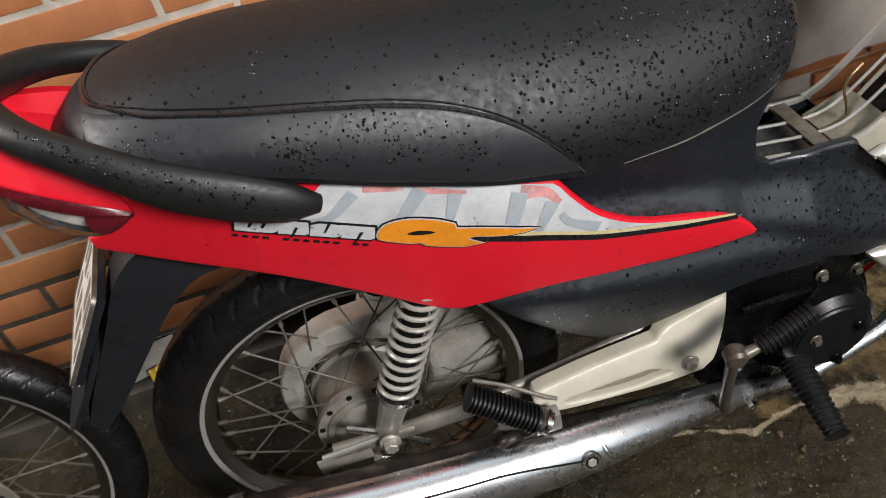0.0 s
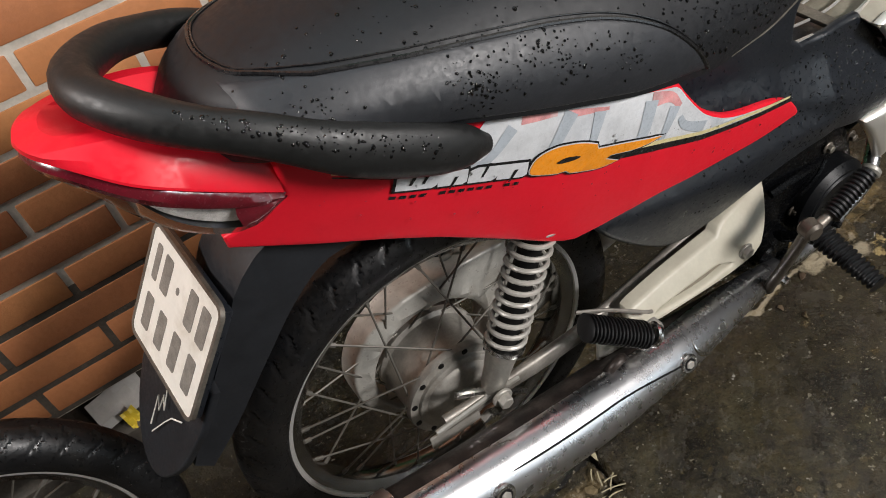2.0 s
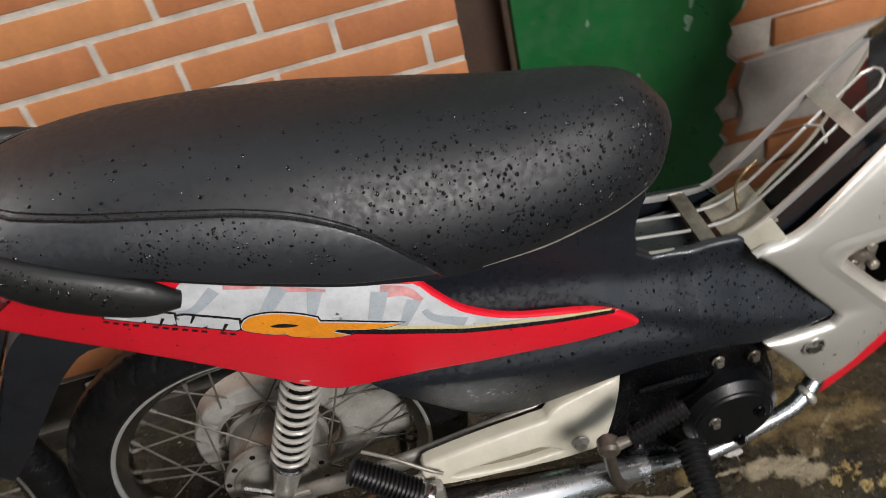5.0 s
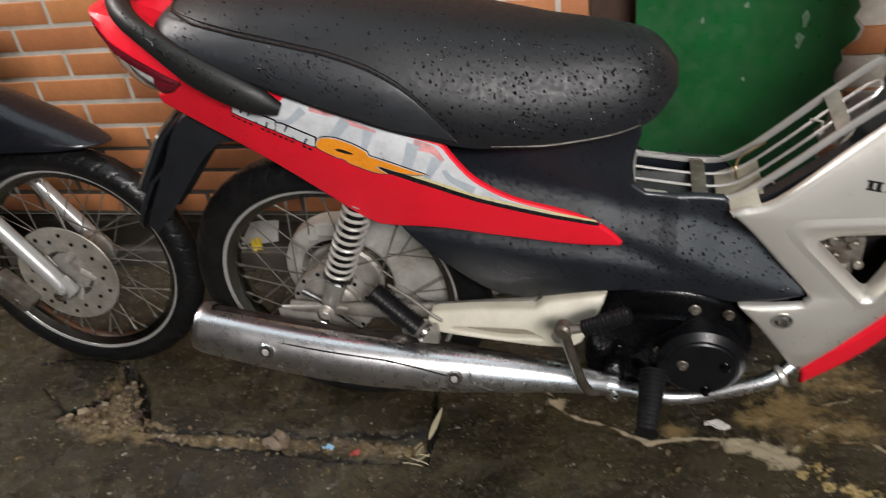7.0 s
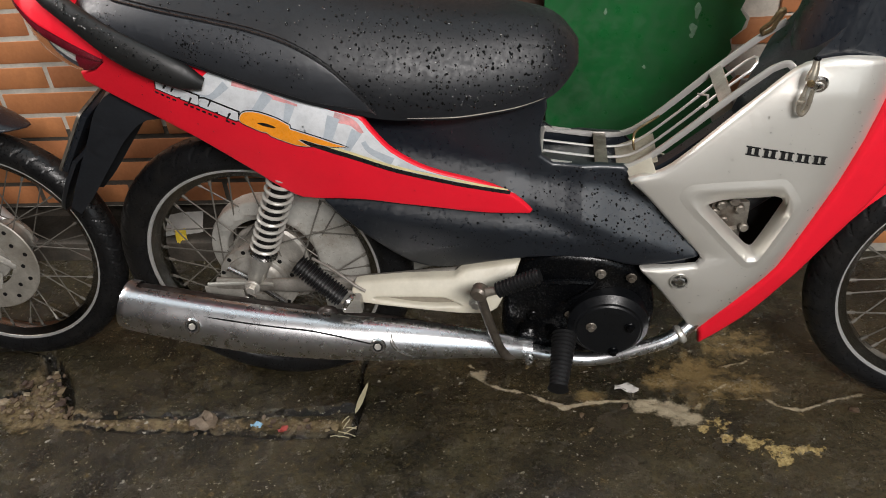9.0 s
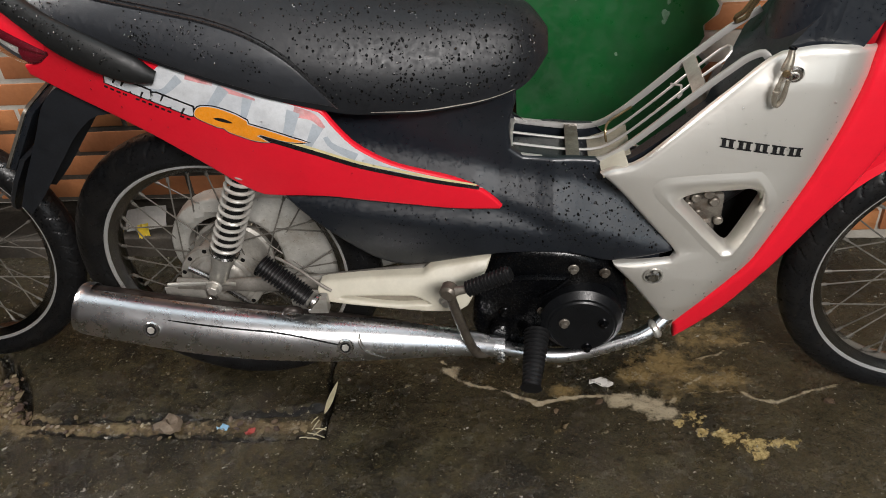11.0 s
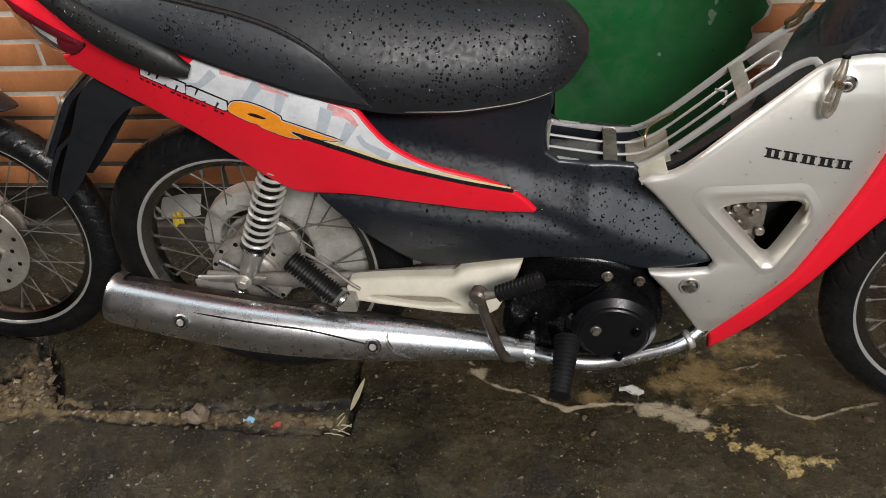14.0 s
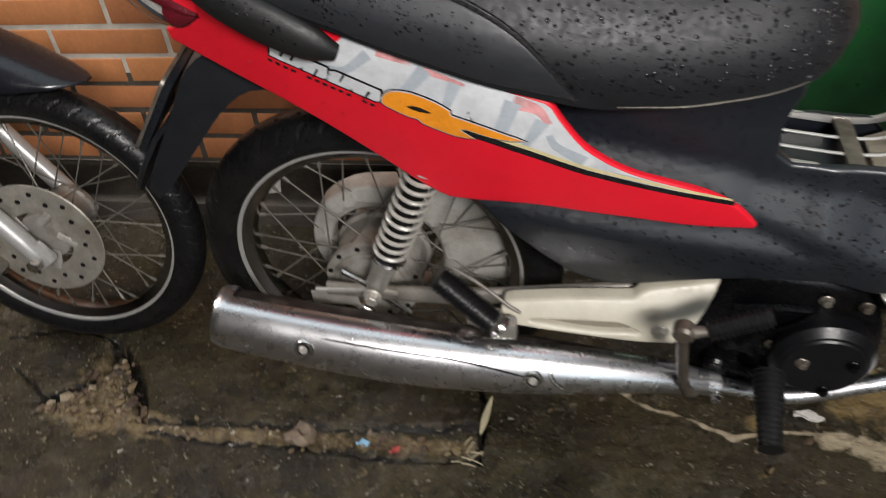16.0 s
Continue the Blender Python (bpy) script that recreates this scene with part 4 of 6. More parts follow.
part("tail_cowl", loft("tail_cowl", [rim_line(0.014, 0.16, -0.001), rim_line(0.003, 0.03, -0.0030), rim_line(0.0, 0.0, -0.0012), rim_line(0.0004, 0.003, 0.0012), both(flank_half), both(crease_half), both(crown_half), both(top_half)], closed=False, caps=False, angle=24), M_RED, bike, "glossy red tail cowl")
lamp = empty("tail_lamp", parent=bike)
tagged(lamp, "tail lamp with a dark red upper and clear lower lens")
LX = [-0.262, -0.250, -0.240, -0.225, -0.216, -0.203, -0.185, -0.168, -0.150, -0.135, -0.119]
L_RED = [0.013, 0.0145, 0.0160, 0.0175, 0.0180, 0.0185, 0.0185, 0.0180, 0.0165, 0.0130, 0.0040]
L_LOW = [0.016, 0.019, 0.0250, 0.0400, 0.0480, 0.0530, 0.0550, 0.0520, 0.0410, 0.0240, 0.0060]


def lens_line(rows, share, tuck, base=0.0):
    """A line round the lamp at a share of the way from the base row down to the row, drawn in by tuck."""
    low, high = rows
    out = []
    for x, y, z in rim_near:
        d = ramp(x, LX, high) * base + share * (ramp(x, LX, low) - ramp(x, LX, high) * base)
        out.append((x + tuck, y * (1 - tuck / 0.09), z - 0.003 - d))
    return both(out)


UP, DOWN = (L_RED, L_RED), (L_LOW, L_RED)
KE = max(k for k in range(31) if rim_near[k][0] > -0.163)
part("red_lens", loft("red_lens", [lens_line(UP, 0.0, 0.012), lens_line(UP, 0.06, 0.005), lens_line(UP, 0.18, 0.0015), lens_line(UP, 0.50, -0.001), lens_line(UP, 0.90, 0.0005), lens_line(UP, 1.0, 0.003)], closed=False, caps=False), M_REDLENS, lamp, "dark red lens")
low_rows = [lens_line(DOWN, 0.0, 0.003, 1.0), lens_line(DOWN, 0.25, 0.001, 1.0), lens_line(DOWN, 0.65, 0.002, 1.0), lens_line(DOWN, 0.92, 0.006, 1.0), lens_line(DOWN, 1.0, 0.014, 1.0)]
ob = part("clear_lens", loft("clear_lens", [r[KE:61 - KE] for r in low_rows], closed=False, caps=False), M_LENS, lamp, "clear lens")
ob.visible_shadow = False
for rows, nm in (([r[:KE + 1] for r in low_rows], "near"), ([r[60 - KE:] for r in low_rows], "far")):
    part("lens_end", loft("lens_end", rows, closed=False, caps=False), M_REDLENS, lamp, "dark red end of the lamp")
part("lamp_bowl", loft("lamp_bowl", [lens_line(DOWN, a, b, 1.0)[KE:61 - KE] for a, b in ((0.0, 0.010), (0.4, 0.010), (0.8, 0.014), (1.0, 0.022))], closed=False, caps=False), M_LAMPIN, lamp, "bright reflector bowl")
part("lamp_floor", loft("lamp_floor", [lens_line(DOWN, 1.0, 0.014, 1.0), lens_line(DOWN, 1.0, 0.060, 1.0)], closed=False, caps=False), M_GUARD, lamp, "black lamp base")

# ---- grab rail ----
gr = [(0.044, -0.115, 0.709), (0.02, -0.120, 0.723), (-0.03, -0.120, 0.750), (-0.075, -0.114, 0.776), (-0.12, -0.100, 0.806), (-0.168, -0.072, 0.829), (-0.201, -0.031, 0.842)]
path = cr(gr + [(-0.209, 0, 0.845)] + [(x, -y, z) for x, y, z in gr[::-1]], 72)
rad = [ramp(min(i, 71 - i), [0, 2, 5, 10, 16, 23, 30, 36], [0.0075, 0.0108, 0.0124, 0.0127, 0.0127, 0.0137, 0.0165, 0.0175]) for i in range(72)]
high = [ramp(min(i, 71 - i), [0, 3, 8, 13, 18, 24, 36], [1.2, 1.7, 1.8, 1.7, 1.35, 1.1, 1.0]) for i in range(72)]
part("grab_rail", tube("grab_rail", path, rad, 20, high), M_RAIL, bike, "thick matt black grab rail")

# ---- seat ----
SX = [-0.168, -0.155, -0.12, -0.06, 0.0, 0.10, 0.20, 0.30, 0.40, 0.48, 0.53, 0.556, 0.566]
S_W = [0.030, 0.066, 0.091, 0.104, 0.113, 0.122, 0.127, 0.122, 0.105, 0.085, 0.066, 0.045, 0.022]
S_B = [0.785, 0.780, 0.774, 0.764, 0.750, 0.712, 0.677, 0.648, 0.638, 0.640, 0.648, 0.662, 0.680]
S_T = [0.799, 0.812, 0.833, 0.843, 0.844, 0.836, 0.819, 0.795, 0.772, 0.760, 0.748, 0.728, 0.705]


def smooth_row(xs_, ys_):
    at_ = np.linspace(xs_[0], xs_[-1], 240)
    y_ = np.interp(at_, xs_, ys_)
    k_ = np.hanning(27)
    k_ /= k_.sum()
    pad = np.r_[np.full(13, y_[0]) - (y_[13:0:-1] - y_[0]), y_, np.full(13, y_[-1]) - (y_[-2:-15:-1] - y_[-1])]
    return at_, np.convolve(pad, k_, "valid")


SX_, S_W = smooth_row(SX, S_W)
S_B = smooth_row(SX, S_B)[1]
S_T = smooth_row(SX, S_T)[1]
SX = SX_


def seat_y(x, z):
    """Half-width of the seat at a height."""
    w, b, t = (ramp(x, SX, v) for v in (S_W, S_B, S_T))
    u = min(1, max(0, (z - b) / (t - b)))
    return w * (1 - u ** 2.6) ** (1 / 2.2) * (1 + 0.06 * math.sin(math.pi * min(1, u * 1.5)))


def seat_ring(x):
    w, b, t = (ramp(x, SX, v) for v in (S_W, S_B, S_T))
    ring = []
    for k in range(25):
        a = math.pi * k / 24
        u = math.sin(a) ** 0.82
        z = b + (t - b) * u
        y = seat_y(x, z) if u < 0.999 else 0
        ring.append((x, -y if k < 12 else (y if k > 12 else 0), z))
    return ring + [(x, 0, b - 0.004)]


xs = [SX[0], -0.163, -0.157, -0.150, -0.142] + list(np.linspace(-0.13, 0.54, 68)) + [0.548, 0.556, 0.561, 0.566]
seat = empty("seat", parent=bike)
tagged(seat, "wet black vinyl seat with piped side panels")
part("seat_cover", loft("seat_cover", [seat_ring(x) for x in xs]), M_SEAT, seat, "black grained vinyl cover")
SEAM = [(-0.125, 0.824), (-0.105, 0.8245), (-0.07, 0.821), (-0.025, 0.8135), (0.024, 0.804), (0.078, 0.7925), (0.129, 0.780), (0.184, 0.7605), (0.230, 0.733), (0.265, 0.697), (0.289, 0.661)]
low = [(0.20, 0.683), (0.10, 0.718), (0.0, 0.754), (-0.06, 0.768), (-0.105, 0.777)]
side_out = cr(SEAM, 40) + cr(low, 24) + [(-0.122, 0.795)]
for s in (1, -1):
    part("side_inset", sheet("side_inset", side_out, lambda x, z: -seat_y(x, z) - 0.0022, 0.004, 0.012, roll=0.003, side=s), M_SEAT2, seat, "smoother black vinyl side inset")


def seat_z(x, y):
    lo, hi = ramp(x, SX, S_B) + 0.01, ramp(x, SX, S_T)
    for _ in range(24):
        mid = (lo + hi) / 2
        lo, hi = (mid, hi) if seat_y(x, mid) > abs(y) else (lo, mid)
    return lo


for off, r in ((0.0, 0.0021), (0.0042, 0.0008)):
    flank = [(x, -(seat_y(x, z + off) + 0.0016), z + off) for x, z in cr(SEAM[2:], 40)][::-1]
    back = [(x + off * 0.7, y * (1 - off * 6), 0) for x, y in ((-0.098, -0.060), (-0.116, -0.040), (-0.124, 0.0), (-0.116, 0.040), (-0.098, 0.060))]
    back = [(x, y, seat_z(x, y) + 0.001) for x, y, z in back]
    part("piping", tube("piping", cr(flank + back + [(x, -y, z) for x, y, z in flank[::-1]], 220), r, 7), M_INK, seat, "glossy black piping" if off == 0 else "fine stitching")
# pale thread added as the sheen along the seat's lower edge
lip = [(x, -(seat_y(x, ramp(x, SX, S_B) + 0.004) + 0.0008), ramp(x, SX, S_B) + 0.004) for x in np.linspace(0.33, 0.52, 24)]
part("seat_lip", tube("seat_lip", lip, [0.0004 + 0.0007 * math.sin(math.pi * k / 23) for k in range(24)], 8), M_WORN, seat, "pale thread for the sheen on the wet seat rim")

# ---- black centre body ----
BX = [0.15, 0.241, 0.286, 0.373, 0.461, 0.493, 0.522, 0.548, 0.574, 0.600, 0.634, 0.678, 0.722, 0.760]
B_RIDGE = [0.497, 0.475, 0.467, 0.449, 0.435, 0.429, 0.4235, 0.418, 0.4125, 0.4200, 0.4060, 0.3910, 0.3740, 0.3650]
B_VALLEY = [0.527, 0.505, 0.497, 0.479, 0.466, 0.4630, 0.4500, 0.4360, 0.4200, 0.4240, 0.4090, 0.3940, 0.3770, 0.3680]
B_FOLD = [0.540, 0.518, 0.510, 0.492, 0.480, 0.4730, 0.4610, 0.4510, 0.4430, 0.4340, 0.4170, 0.4020, 0.3850, 0.3760]
B_SHELF = [0.600, 0.590, 0.584, 0.565, 0.557, 0.5260, 0.5150, 0.5080, 0.5030, 0.4990, 0.4955, 0.4700, 0.4350, 0.4050]
B_OUT = [-0.090, -0.098, -0.101, -0.100, -0.097, -0.095, -0.094, -0.093, -0.092, -0.091, -0.090, -0.089, -0.088, -0.088]


def y_fold(x, z):
    """The black panel: a ledge under the red panel, a groove running on from its tip, and a shelf below the seat."""
    ridge, valley, fold, shelf, out = (ramp(x, BX, v) for v in (B_RIDGE, B_VALLEY, B_FOLD, B_SHELF, B_OUT))
    if z < ridge:
        return out + 0.16 * (ridge - z) + 0.5 * max(0, ridge - z - 0.02) ** 2
    y = out + 0.50 * (min(z, valley) - ridge)
    y -= 0.15 * max(0, min(z, fold) - valley)
    y += 0.48 * max(0, min(z, shelf) - fold)
    y += 0.05 * max(0, z - shelf)
    return min(y, -0.058) - 3.0 * max(0, z - 0.585) ** 2 * ramp(x, [0.28, 0.34, 0.5], [0.5, 1, 1])


def y_black(x, z):
    return (y_fold(x, z - 0.004) + y_fold(x, z) + y_fold(x, z + 0.004)) / 3


black = cr([(0.16, 0.64), (0.24, 0.66), (0.285, 0.662), (0.33, 0.660), (0.40, 0.654), (0.47, 0.655), (0.520, 0.660)], 20) + cr([(0.522, 0.63), (0.511, 0.585), (0.513, 0.550)], 8) + cr([(0.53, 0.536), (0.55, 0.534), (0.60, 0.531), (0.636, 0.528)], 6) + cr([(0.654, 0.509), (0.698, 0.458), (0.752, 0.392)], 10)
black += cr([(0.753, 0.378), (0.700, 0.364), (0.653, 0.358), (0.601, 0.373), (0.539, 0.378), (0.477, 0.374), (0.422, 0.364), (0.375, 0.354), (0.340, 0.350), (0.306, 0.358), (0.272, 0.382), (0.235, 0.417), (0.200, 0.455), (0.175, 0.490), (0.162, 0.512), (0.15, 0.56)], 56)
for s in (1, -1):
    part("centre_panel", sheet("centre_panel", black, y_black, 0.004, 0.0085, roll=0.006, side=s), M_BLACK, bike, "matt black plastic centre panel")
tun = []
for x, z, w in ((0.25, 0.60, 0.055), (0.40, 0.62, 0.055), (0.49, 0.62, 0.050), (0.502, 0.58, 0.045), (0.515, 0.516, 0.045), (0.60, 0.508, 0.055), (0.66, 0.495, 0.055), (0.74, 0.42, 0.055)):
    tun.append([(x, -w, z - 0.12), (x, -w, z - 0.012), (x, -w + 0.012, z), (x, w - 0.012, z), (x, w, z - 0.012), (x, w, z - 0.12)])
part("tunnel", loft("tunnel", tun), M_BLACK, bike, "black plastic frame cover")
part("under_tray", box("under_tray", (0.22, 0, 0.60), (0.34, 0.07, 0.05), 0.01), M_DARK, bike)

# ---- leg shield ----
def y_shield(x, z):
    lo = ramp(z, [0.20, 0.35, 0.385, 0.52, 0.62, 0.69], [0.765, 0.668, 0.745, 0.640, 0.776, 0.860])
    hi = ramp(z, [0.200, 0.297, 0.350, 0.434, 0.503, 0.577, 0.690], [0.776, 0.845, 0.880, 0.913, 0.938, 0.959, 0.978])
    u = min(1.0, max(0.0, (x - lo) / max(0.02, hi - lo)))
    return -0.0855 - 0.011 * (1 - abs(2 * u - 1) ** 2.6) * min(1.0, (hi - lo) / 0.10) + 0.15 * max(0, z - 0.655) + 0.10 * max(0, 0.33 - z) + 4.5 * max(0, min(x, hi) - hi + 0.06) ** 2


vent_in = cr([(0.757, 0.472), (0.781, 0.482), (0.853, 0.487)], 8) + cr([(0.866, 0.479), (0.868, 0.464)], 4) + cr([(0.838, 0.392), (0.830, 0.387), (0.822, 0.392), (0.765, 0.458)], 12)
vent_out = cr([(0.722, 0.497), (0.731, 0.510), (0.790, 0.516), (0.853, 0.518)], 10) + cr([(0.868, 0.498), (0.878, 0.478), (0.873, 0.460)], 6) + cr([(0.842, 0.384), (0.830, 0.375), (0.818, 0.382), (0.740, 0.472)], 14)
stripe_up = [(0.776, 0.200), (0.800, 0.243), (0.845, 0.297), (0.880, 0.350), (0.913, 0.434), (0.938, 0.503), (0.959, 0.577), (0.972, 0.640), (0.978, 0.690)]
silver = cr([(0.640, 0.519), (0.668, 0.490), (0.709, 0.438), (0.748, 0.390), (0.757, 0.378)], 14) + cr([(0.750, 0.368), (0.715, 0.361), (0.666, 0.353)], 8) + cr([(0.668, 0.346), (0.692, 0.318), (0.728, 0.264), (0.760, 0.212), (0.774, 0.185)], 14)
silver += cr(stripe_up, 30) + cr([(0.95, 0.699), (0.904, 0.703), (0.865, 0.694), (0.835, 0.676), (0.776, 0.620), (0.707, 0.553), (0.680, 0.534), (0.655, 0.527)], 24)
silver_far = silver[4:36] + cr(stripe_up, 30) + cr([(0.95, 0.690), (0.906, 0.680), (0.873, 0.650), (0.850, 0.607), (0.802, 0.520), (0.735, 0.455)], 20)
stripe = cr(stripe_up, 30) + cr([(0.985, 0.720), (0.975, 0.76), (0.955, 0.80)], 6) + cr([(1.00, 0.83), (1.03, 0.76), (1.045, 0.66), (1.035, 0.57), (1.003, 0.485), (0.947, 0.388), (0.903, 0.314), (0.854, 0.236), (0.80, 0.178), (0.779, 0.160)], 34)
for s in (1, -1):
    part("leg_shield", sheet("leg_shield", silver if s > 0 else silver_far, y_shield, 0.004, 0.011, holes=[vent_out[::-1]] if s > 0 else (), roll=0.007, side=s), M_SILVER, bike, "silver painted leg shield")
    part("shield_edge", sheet("shield_edge", stripe, lambda x, z: y_shield(x, z) - 0.004 + 0.35 * max(0, x - 0.78 - 0.5 * (z - 0.2)) ** 1.5, 0.008, 0.011, roll=0.010, side=s), M_RED, bike, "glossy red front edge")
    if s < 0:
        continue
    n = 72
    a, b = cr(clean(vent_out), n, True), cr(clean(vent_in), n, True)
    wide = offset(a, -0.0085)
    k0 = min(range(n), key=lambda k: (b[k][0] - a[0][0]) ** 2 + (b[k][1] - a[0][1]) ** 2)
    b = b[k0:] + b[:k0]
    rings = [[(x, s * (y_shield(x, z) - 0.0004), z) for x, z in wide]]
    for f_, dy in ((0.0, -0.0016), (0.12, -0.0020), (0.26, -0.0008), (0.45, 0.0024), (0.66, 0.0068), (0.84, 0.0110), (0.95, 0.0140), (1.0, 0.0185), (1.0, 0.034)):
        rings.append([(x + (p - x) * f_, s * (y_shield(x + (p - x) * f_, z + (q - z) * f_) + dy), z + (q - z) * f_) for (x, z), (p, q) in zip(a, b)])
    part("vent_rim", loft("vent_rim", rings, caps=False), M_SILVER, bike, "bevelled silver vent rim")
bolt("shield_bolt", bike, (0.727, y_shield(0.727, 0.34) - 0.001, 0.338), 0.009, 0.005, label="steel bolt with a washer")
part("bolt_washer", disc("bolt_washer", (0.727, y_shield(0.727, 0.34) - 0.0005, 0.338), 0.0155, 0.003, bevel=0.001), M_GREY, bike)
MARK0, MARK_U, MARK_V = Vector((0.7945, 0.5690)), Vector((0.0226, -0.0044)), Vector((0.0000, 0.0145))
for k in range(5):
    at_ = lambda u, v: tuple(MARK0 + MARK_U * (k + u) + MARK_V * v)
    for bar in (((0.0, 0.0), (0.86, 0.0), (0.86, 0.16), (0.0, 0.16)), ((0.0, 0.84), (0.86, 0.84), (0.86, 1.0), (0.0, 1.0)), ((0.10, 0.10), (0.34, 0.10), (0.34, 0.9), (0.10, 0.9)), ((0.52, 0.10), (0.76, 0.10), (0.76, 0.9), (0.52, 0.9))):
        decal([at_(u, v) for u, v in bar], M_INK, 0.0012, "dark_mark", label="plain dark bar of a maker's mark", fun=y_shield)

# carburettor seen through the vent
carb = empty("carburettor", parent=bike)
tagged(carb, "dirty aluminium carburettor behind the vent")
part("carb_body", box("carb_body", (0.80, -0.02, 0.43), (0.06, 0.05, 0.05), 0.01), M_WORN, carb)
part("float_bowl", disc("float_bowl", (0.80, -0.03, 0.395), 0.022, 0.03, (0, 0, 1), 20, 0.004), M_WORN, carb)
part("intake", tube("intake", [(0.82, -0.02, 0.44), (0.86, -0.015, 0.47), (0.90, 0, 0.50)], 0.02, 14), M_GRIP, carb)
for p in ((0.785, -0.048, 0.452), (0.812, -0.05, 0.446), (0.79, -0.05, 0.425), (0.822, -0.048, 0.41), (0.803, -0.05, 0.46), (0.775, -0.05, 0.44)):
    part("carb_screw", disc("carb_screw", p, 0.0075, 0.012, seg=10, bevel=0.002), M_WORN, carb)
# dark board added behind the vent to stand for the shade inside
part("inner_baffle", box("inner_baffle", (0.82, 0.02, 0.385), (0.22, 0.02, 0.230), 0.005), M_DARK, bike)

# inner cover behind the rack and steering column cover
cov = []
for x, z, w in ((0.655, 0.512, 0.060), (0.70, 0.543, 0.062), (0.78, 0.612, 0.066), (0.845, 0.668, 0.068), (0.90, 0.74, 0.070), (0.95, 0.84, 0.07), (0.97, 0.95, 0.07)):
    f = -0.042 if x < 0.80 else w
    cov.append([(x, -w, z), (x, f, z), (x + 0.05, f + 0.008, z - 0.05), (x + 0.05, -w - 0.008, z - 0.05)])
part("inner_cover", loft("inner_cover", cov, angle=60), M_BLACK, bike, "black plastic inner leg cover")
col = []
for x, z, w, d in ((0.90, 0.66, 0.07, 0.09), (0.91, 0.72, 0.075, 0.10), (0.93, 0.80, 0.07, 0.10), (0.945, 0.90, 0.06, 0.10), (0.95, 0.98, 0.05, 0.09)):
    col.append([(x + d / 2 * math.cos(a), w * math.sin(a), z) for a in (2 * math.pi * k / 24 for k in range(24))])
part("column_cover", loft("column_cover", col), M_BLACK, bike, "black plastic steering cover")

# lock and key on the shield
lock = empty("ignition_lock", parent=bike)
tagged(lock, "worn steel seat lock with a hanging key")
yk = y_shield(0.871, 0.664)
part("lock_ring", disc("lock_ring", (0.872, yk - 0.002, 0.672), 0.0115, 0.008, seg=32, bevel=0.003), M_STEEL, lock, "bright steel lock ring")
part("lock_groove", disc("lock_groove", (0.872, yk - 0.0062, 0.672), 0.0085, 0.001, seg=28), M_OILY, lock)
part("lock_core", tube("lock_core", [(0.872, yk - 0.004, 0.672), (0.868, yk - 0.010, 0.6735), (0.862, yk - 0.014, 0.675)], [0.0065, 0.006, 0.005], 16), M_STEEL, lock)
part("hook_pin", tube("hook_pin", cr([(0.860, yk - 0.010, 0.709), (0.859, yk - 0.013, 0.698), (0.855, yk - 0.015, 0.683)], 10), [0.0042, 0.0042, 0.0046, 0.005, 0.0054, 0.006, 0.0064, 0.0066, 0.0066, 0.006], 12), M_PIN, lock)
part("pin_cap", disc("pin_cap", (0.8603, yk - 0.0098, 0.7115), 0.0052, 0.004, (0.1, 0.2, 1), 16, 0.001), M_ENGINE, lock, "black pin cap")
part("pin_rivet", disc("pin_rivet", (0.855, yk - 0.021, 0.683), 0.0048, 0.004, seg=16, bevel=0.001), M_BRASS, lock, "brass rivet")
part("key_loop", tube("key_loop", cr([(0.853, yk - 0.016, 0.679), (0.850, yk - 0.016, 0.662), (0.8485, yk - 0.015, 0.645), (0.853, yk - 0.014, 0.635), (0.859, yk - 0.013, 0.643), (0.861, yk - 0.013, 0.658), (0.862, yk - 0.013, 0.671)], 30), [0.0024] * 5 + [0.0034] * 20 + [0.003] * 5, 10), M_PIN, lock)
part("loop_collar", disc("loop_collar", (0.8493, yk - 0.0155, 0.655), 0.0048, 0.005, (0.05, 0, 1), 16, 0.001), M_PIN, lock)

# ---- wire luggage rack in the step-through ----
rack = empty("luggage_rack", parent=bike)
tagged(rack, "chromed wire luggage rack with flat rails", "")
PROF = [(0.514, 0.536), (0.556, 0.529), (0.600, 0.523), (0.640, 0.524), (0.670, 0.540), (0.710, 0.574), (0.765, 0.625), (0.815, 0.668), (0.835, 0.682)]


def strap(name, path, wide, thin, across=(0, 1, 0)):
    """A flat bar along a path; wide lies along across."""
    rings = []
    P = [Vector(p) for p in path]
    for i, p in enumerate(P):
        t = (P[min(i + 1, len(P) - 1)] - P[max(i - 1, 0)]).normalized()
        a = Vector(across)
        a = (a - t * a.dot(t)).normalized()
        b = t.cross(a)
        rings.append([p + a * wide / 2 * i_ + b * thin / 2 * j_ for i_, j_ in ((-1, -0.6), (-0.8, -1), (0.8, -1), (1, -0.6), (1, 0.6), (0.8, 1), (-0.8, 1), (-1, 0.6))])
    return loft(name, rings)


prof = cr(PROF, 30)
for s in (-1, 1):
    tail_bit = [(0.842, -0.052, 0.682), (0.850, -0.056, 0.675), (0.858, -0.068, 0.668), (0.868, -0.086, 0.666)] if s < 0 else [(0.86, s * 0.051, 0.70)]
    ends = cr([(x, s * 0.051, z) for x, z in prof[24:29]] + tail_bit, 24)
    part("rail", strap("rail", [(x, s * 0.051, z) for x, z in prof[:24]] + ends, 0.004, 0.0095), M_RACK, rack, "flat chromed rail")
for y, end in ((-0.019, 24), (0.013, 24)):
    part("wire", tube("wire", [(x, y, z) for x, z in prof[:end]], 0.0021, 8), M_RACK, rack)
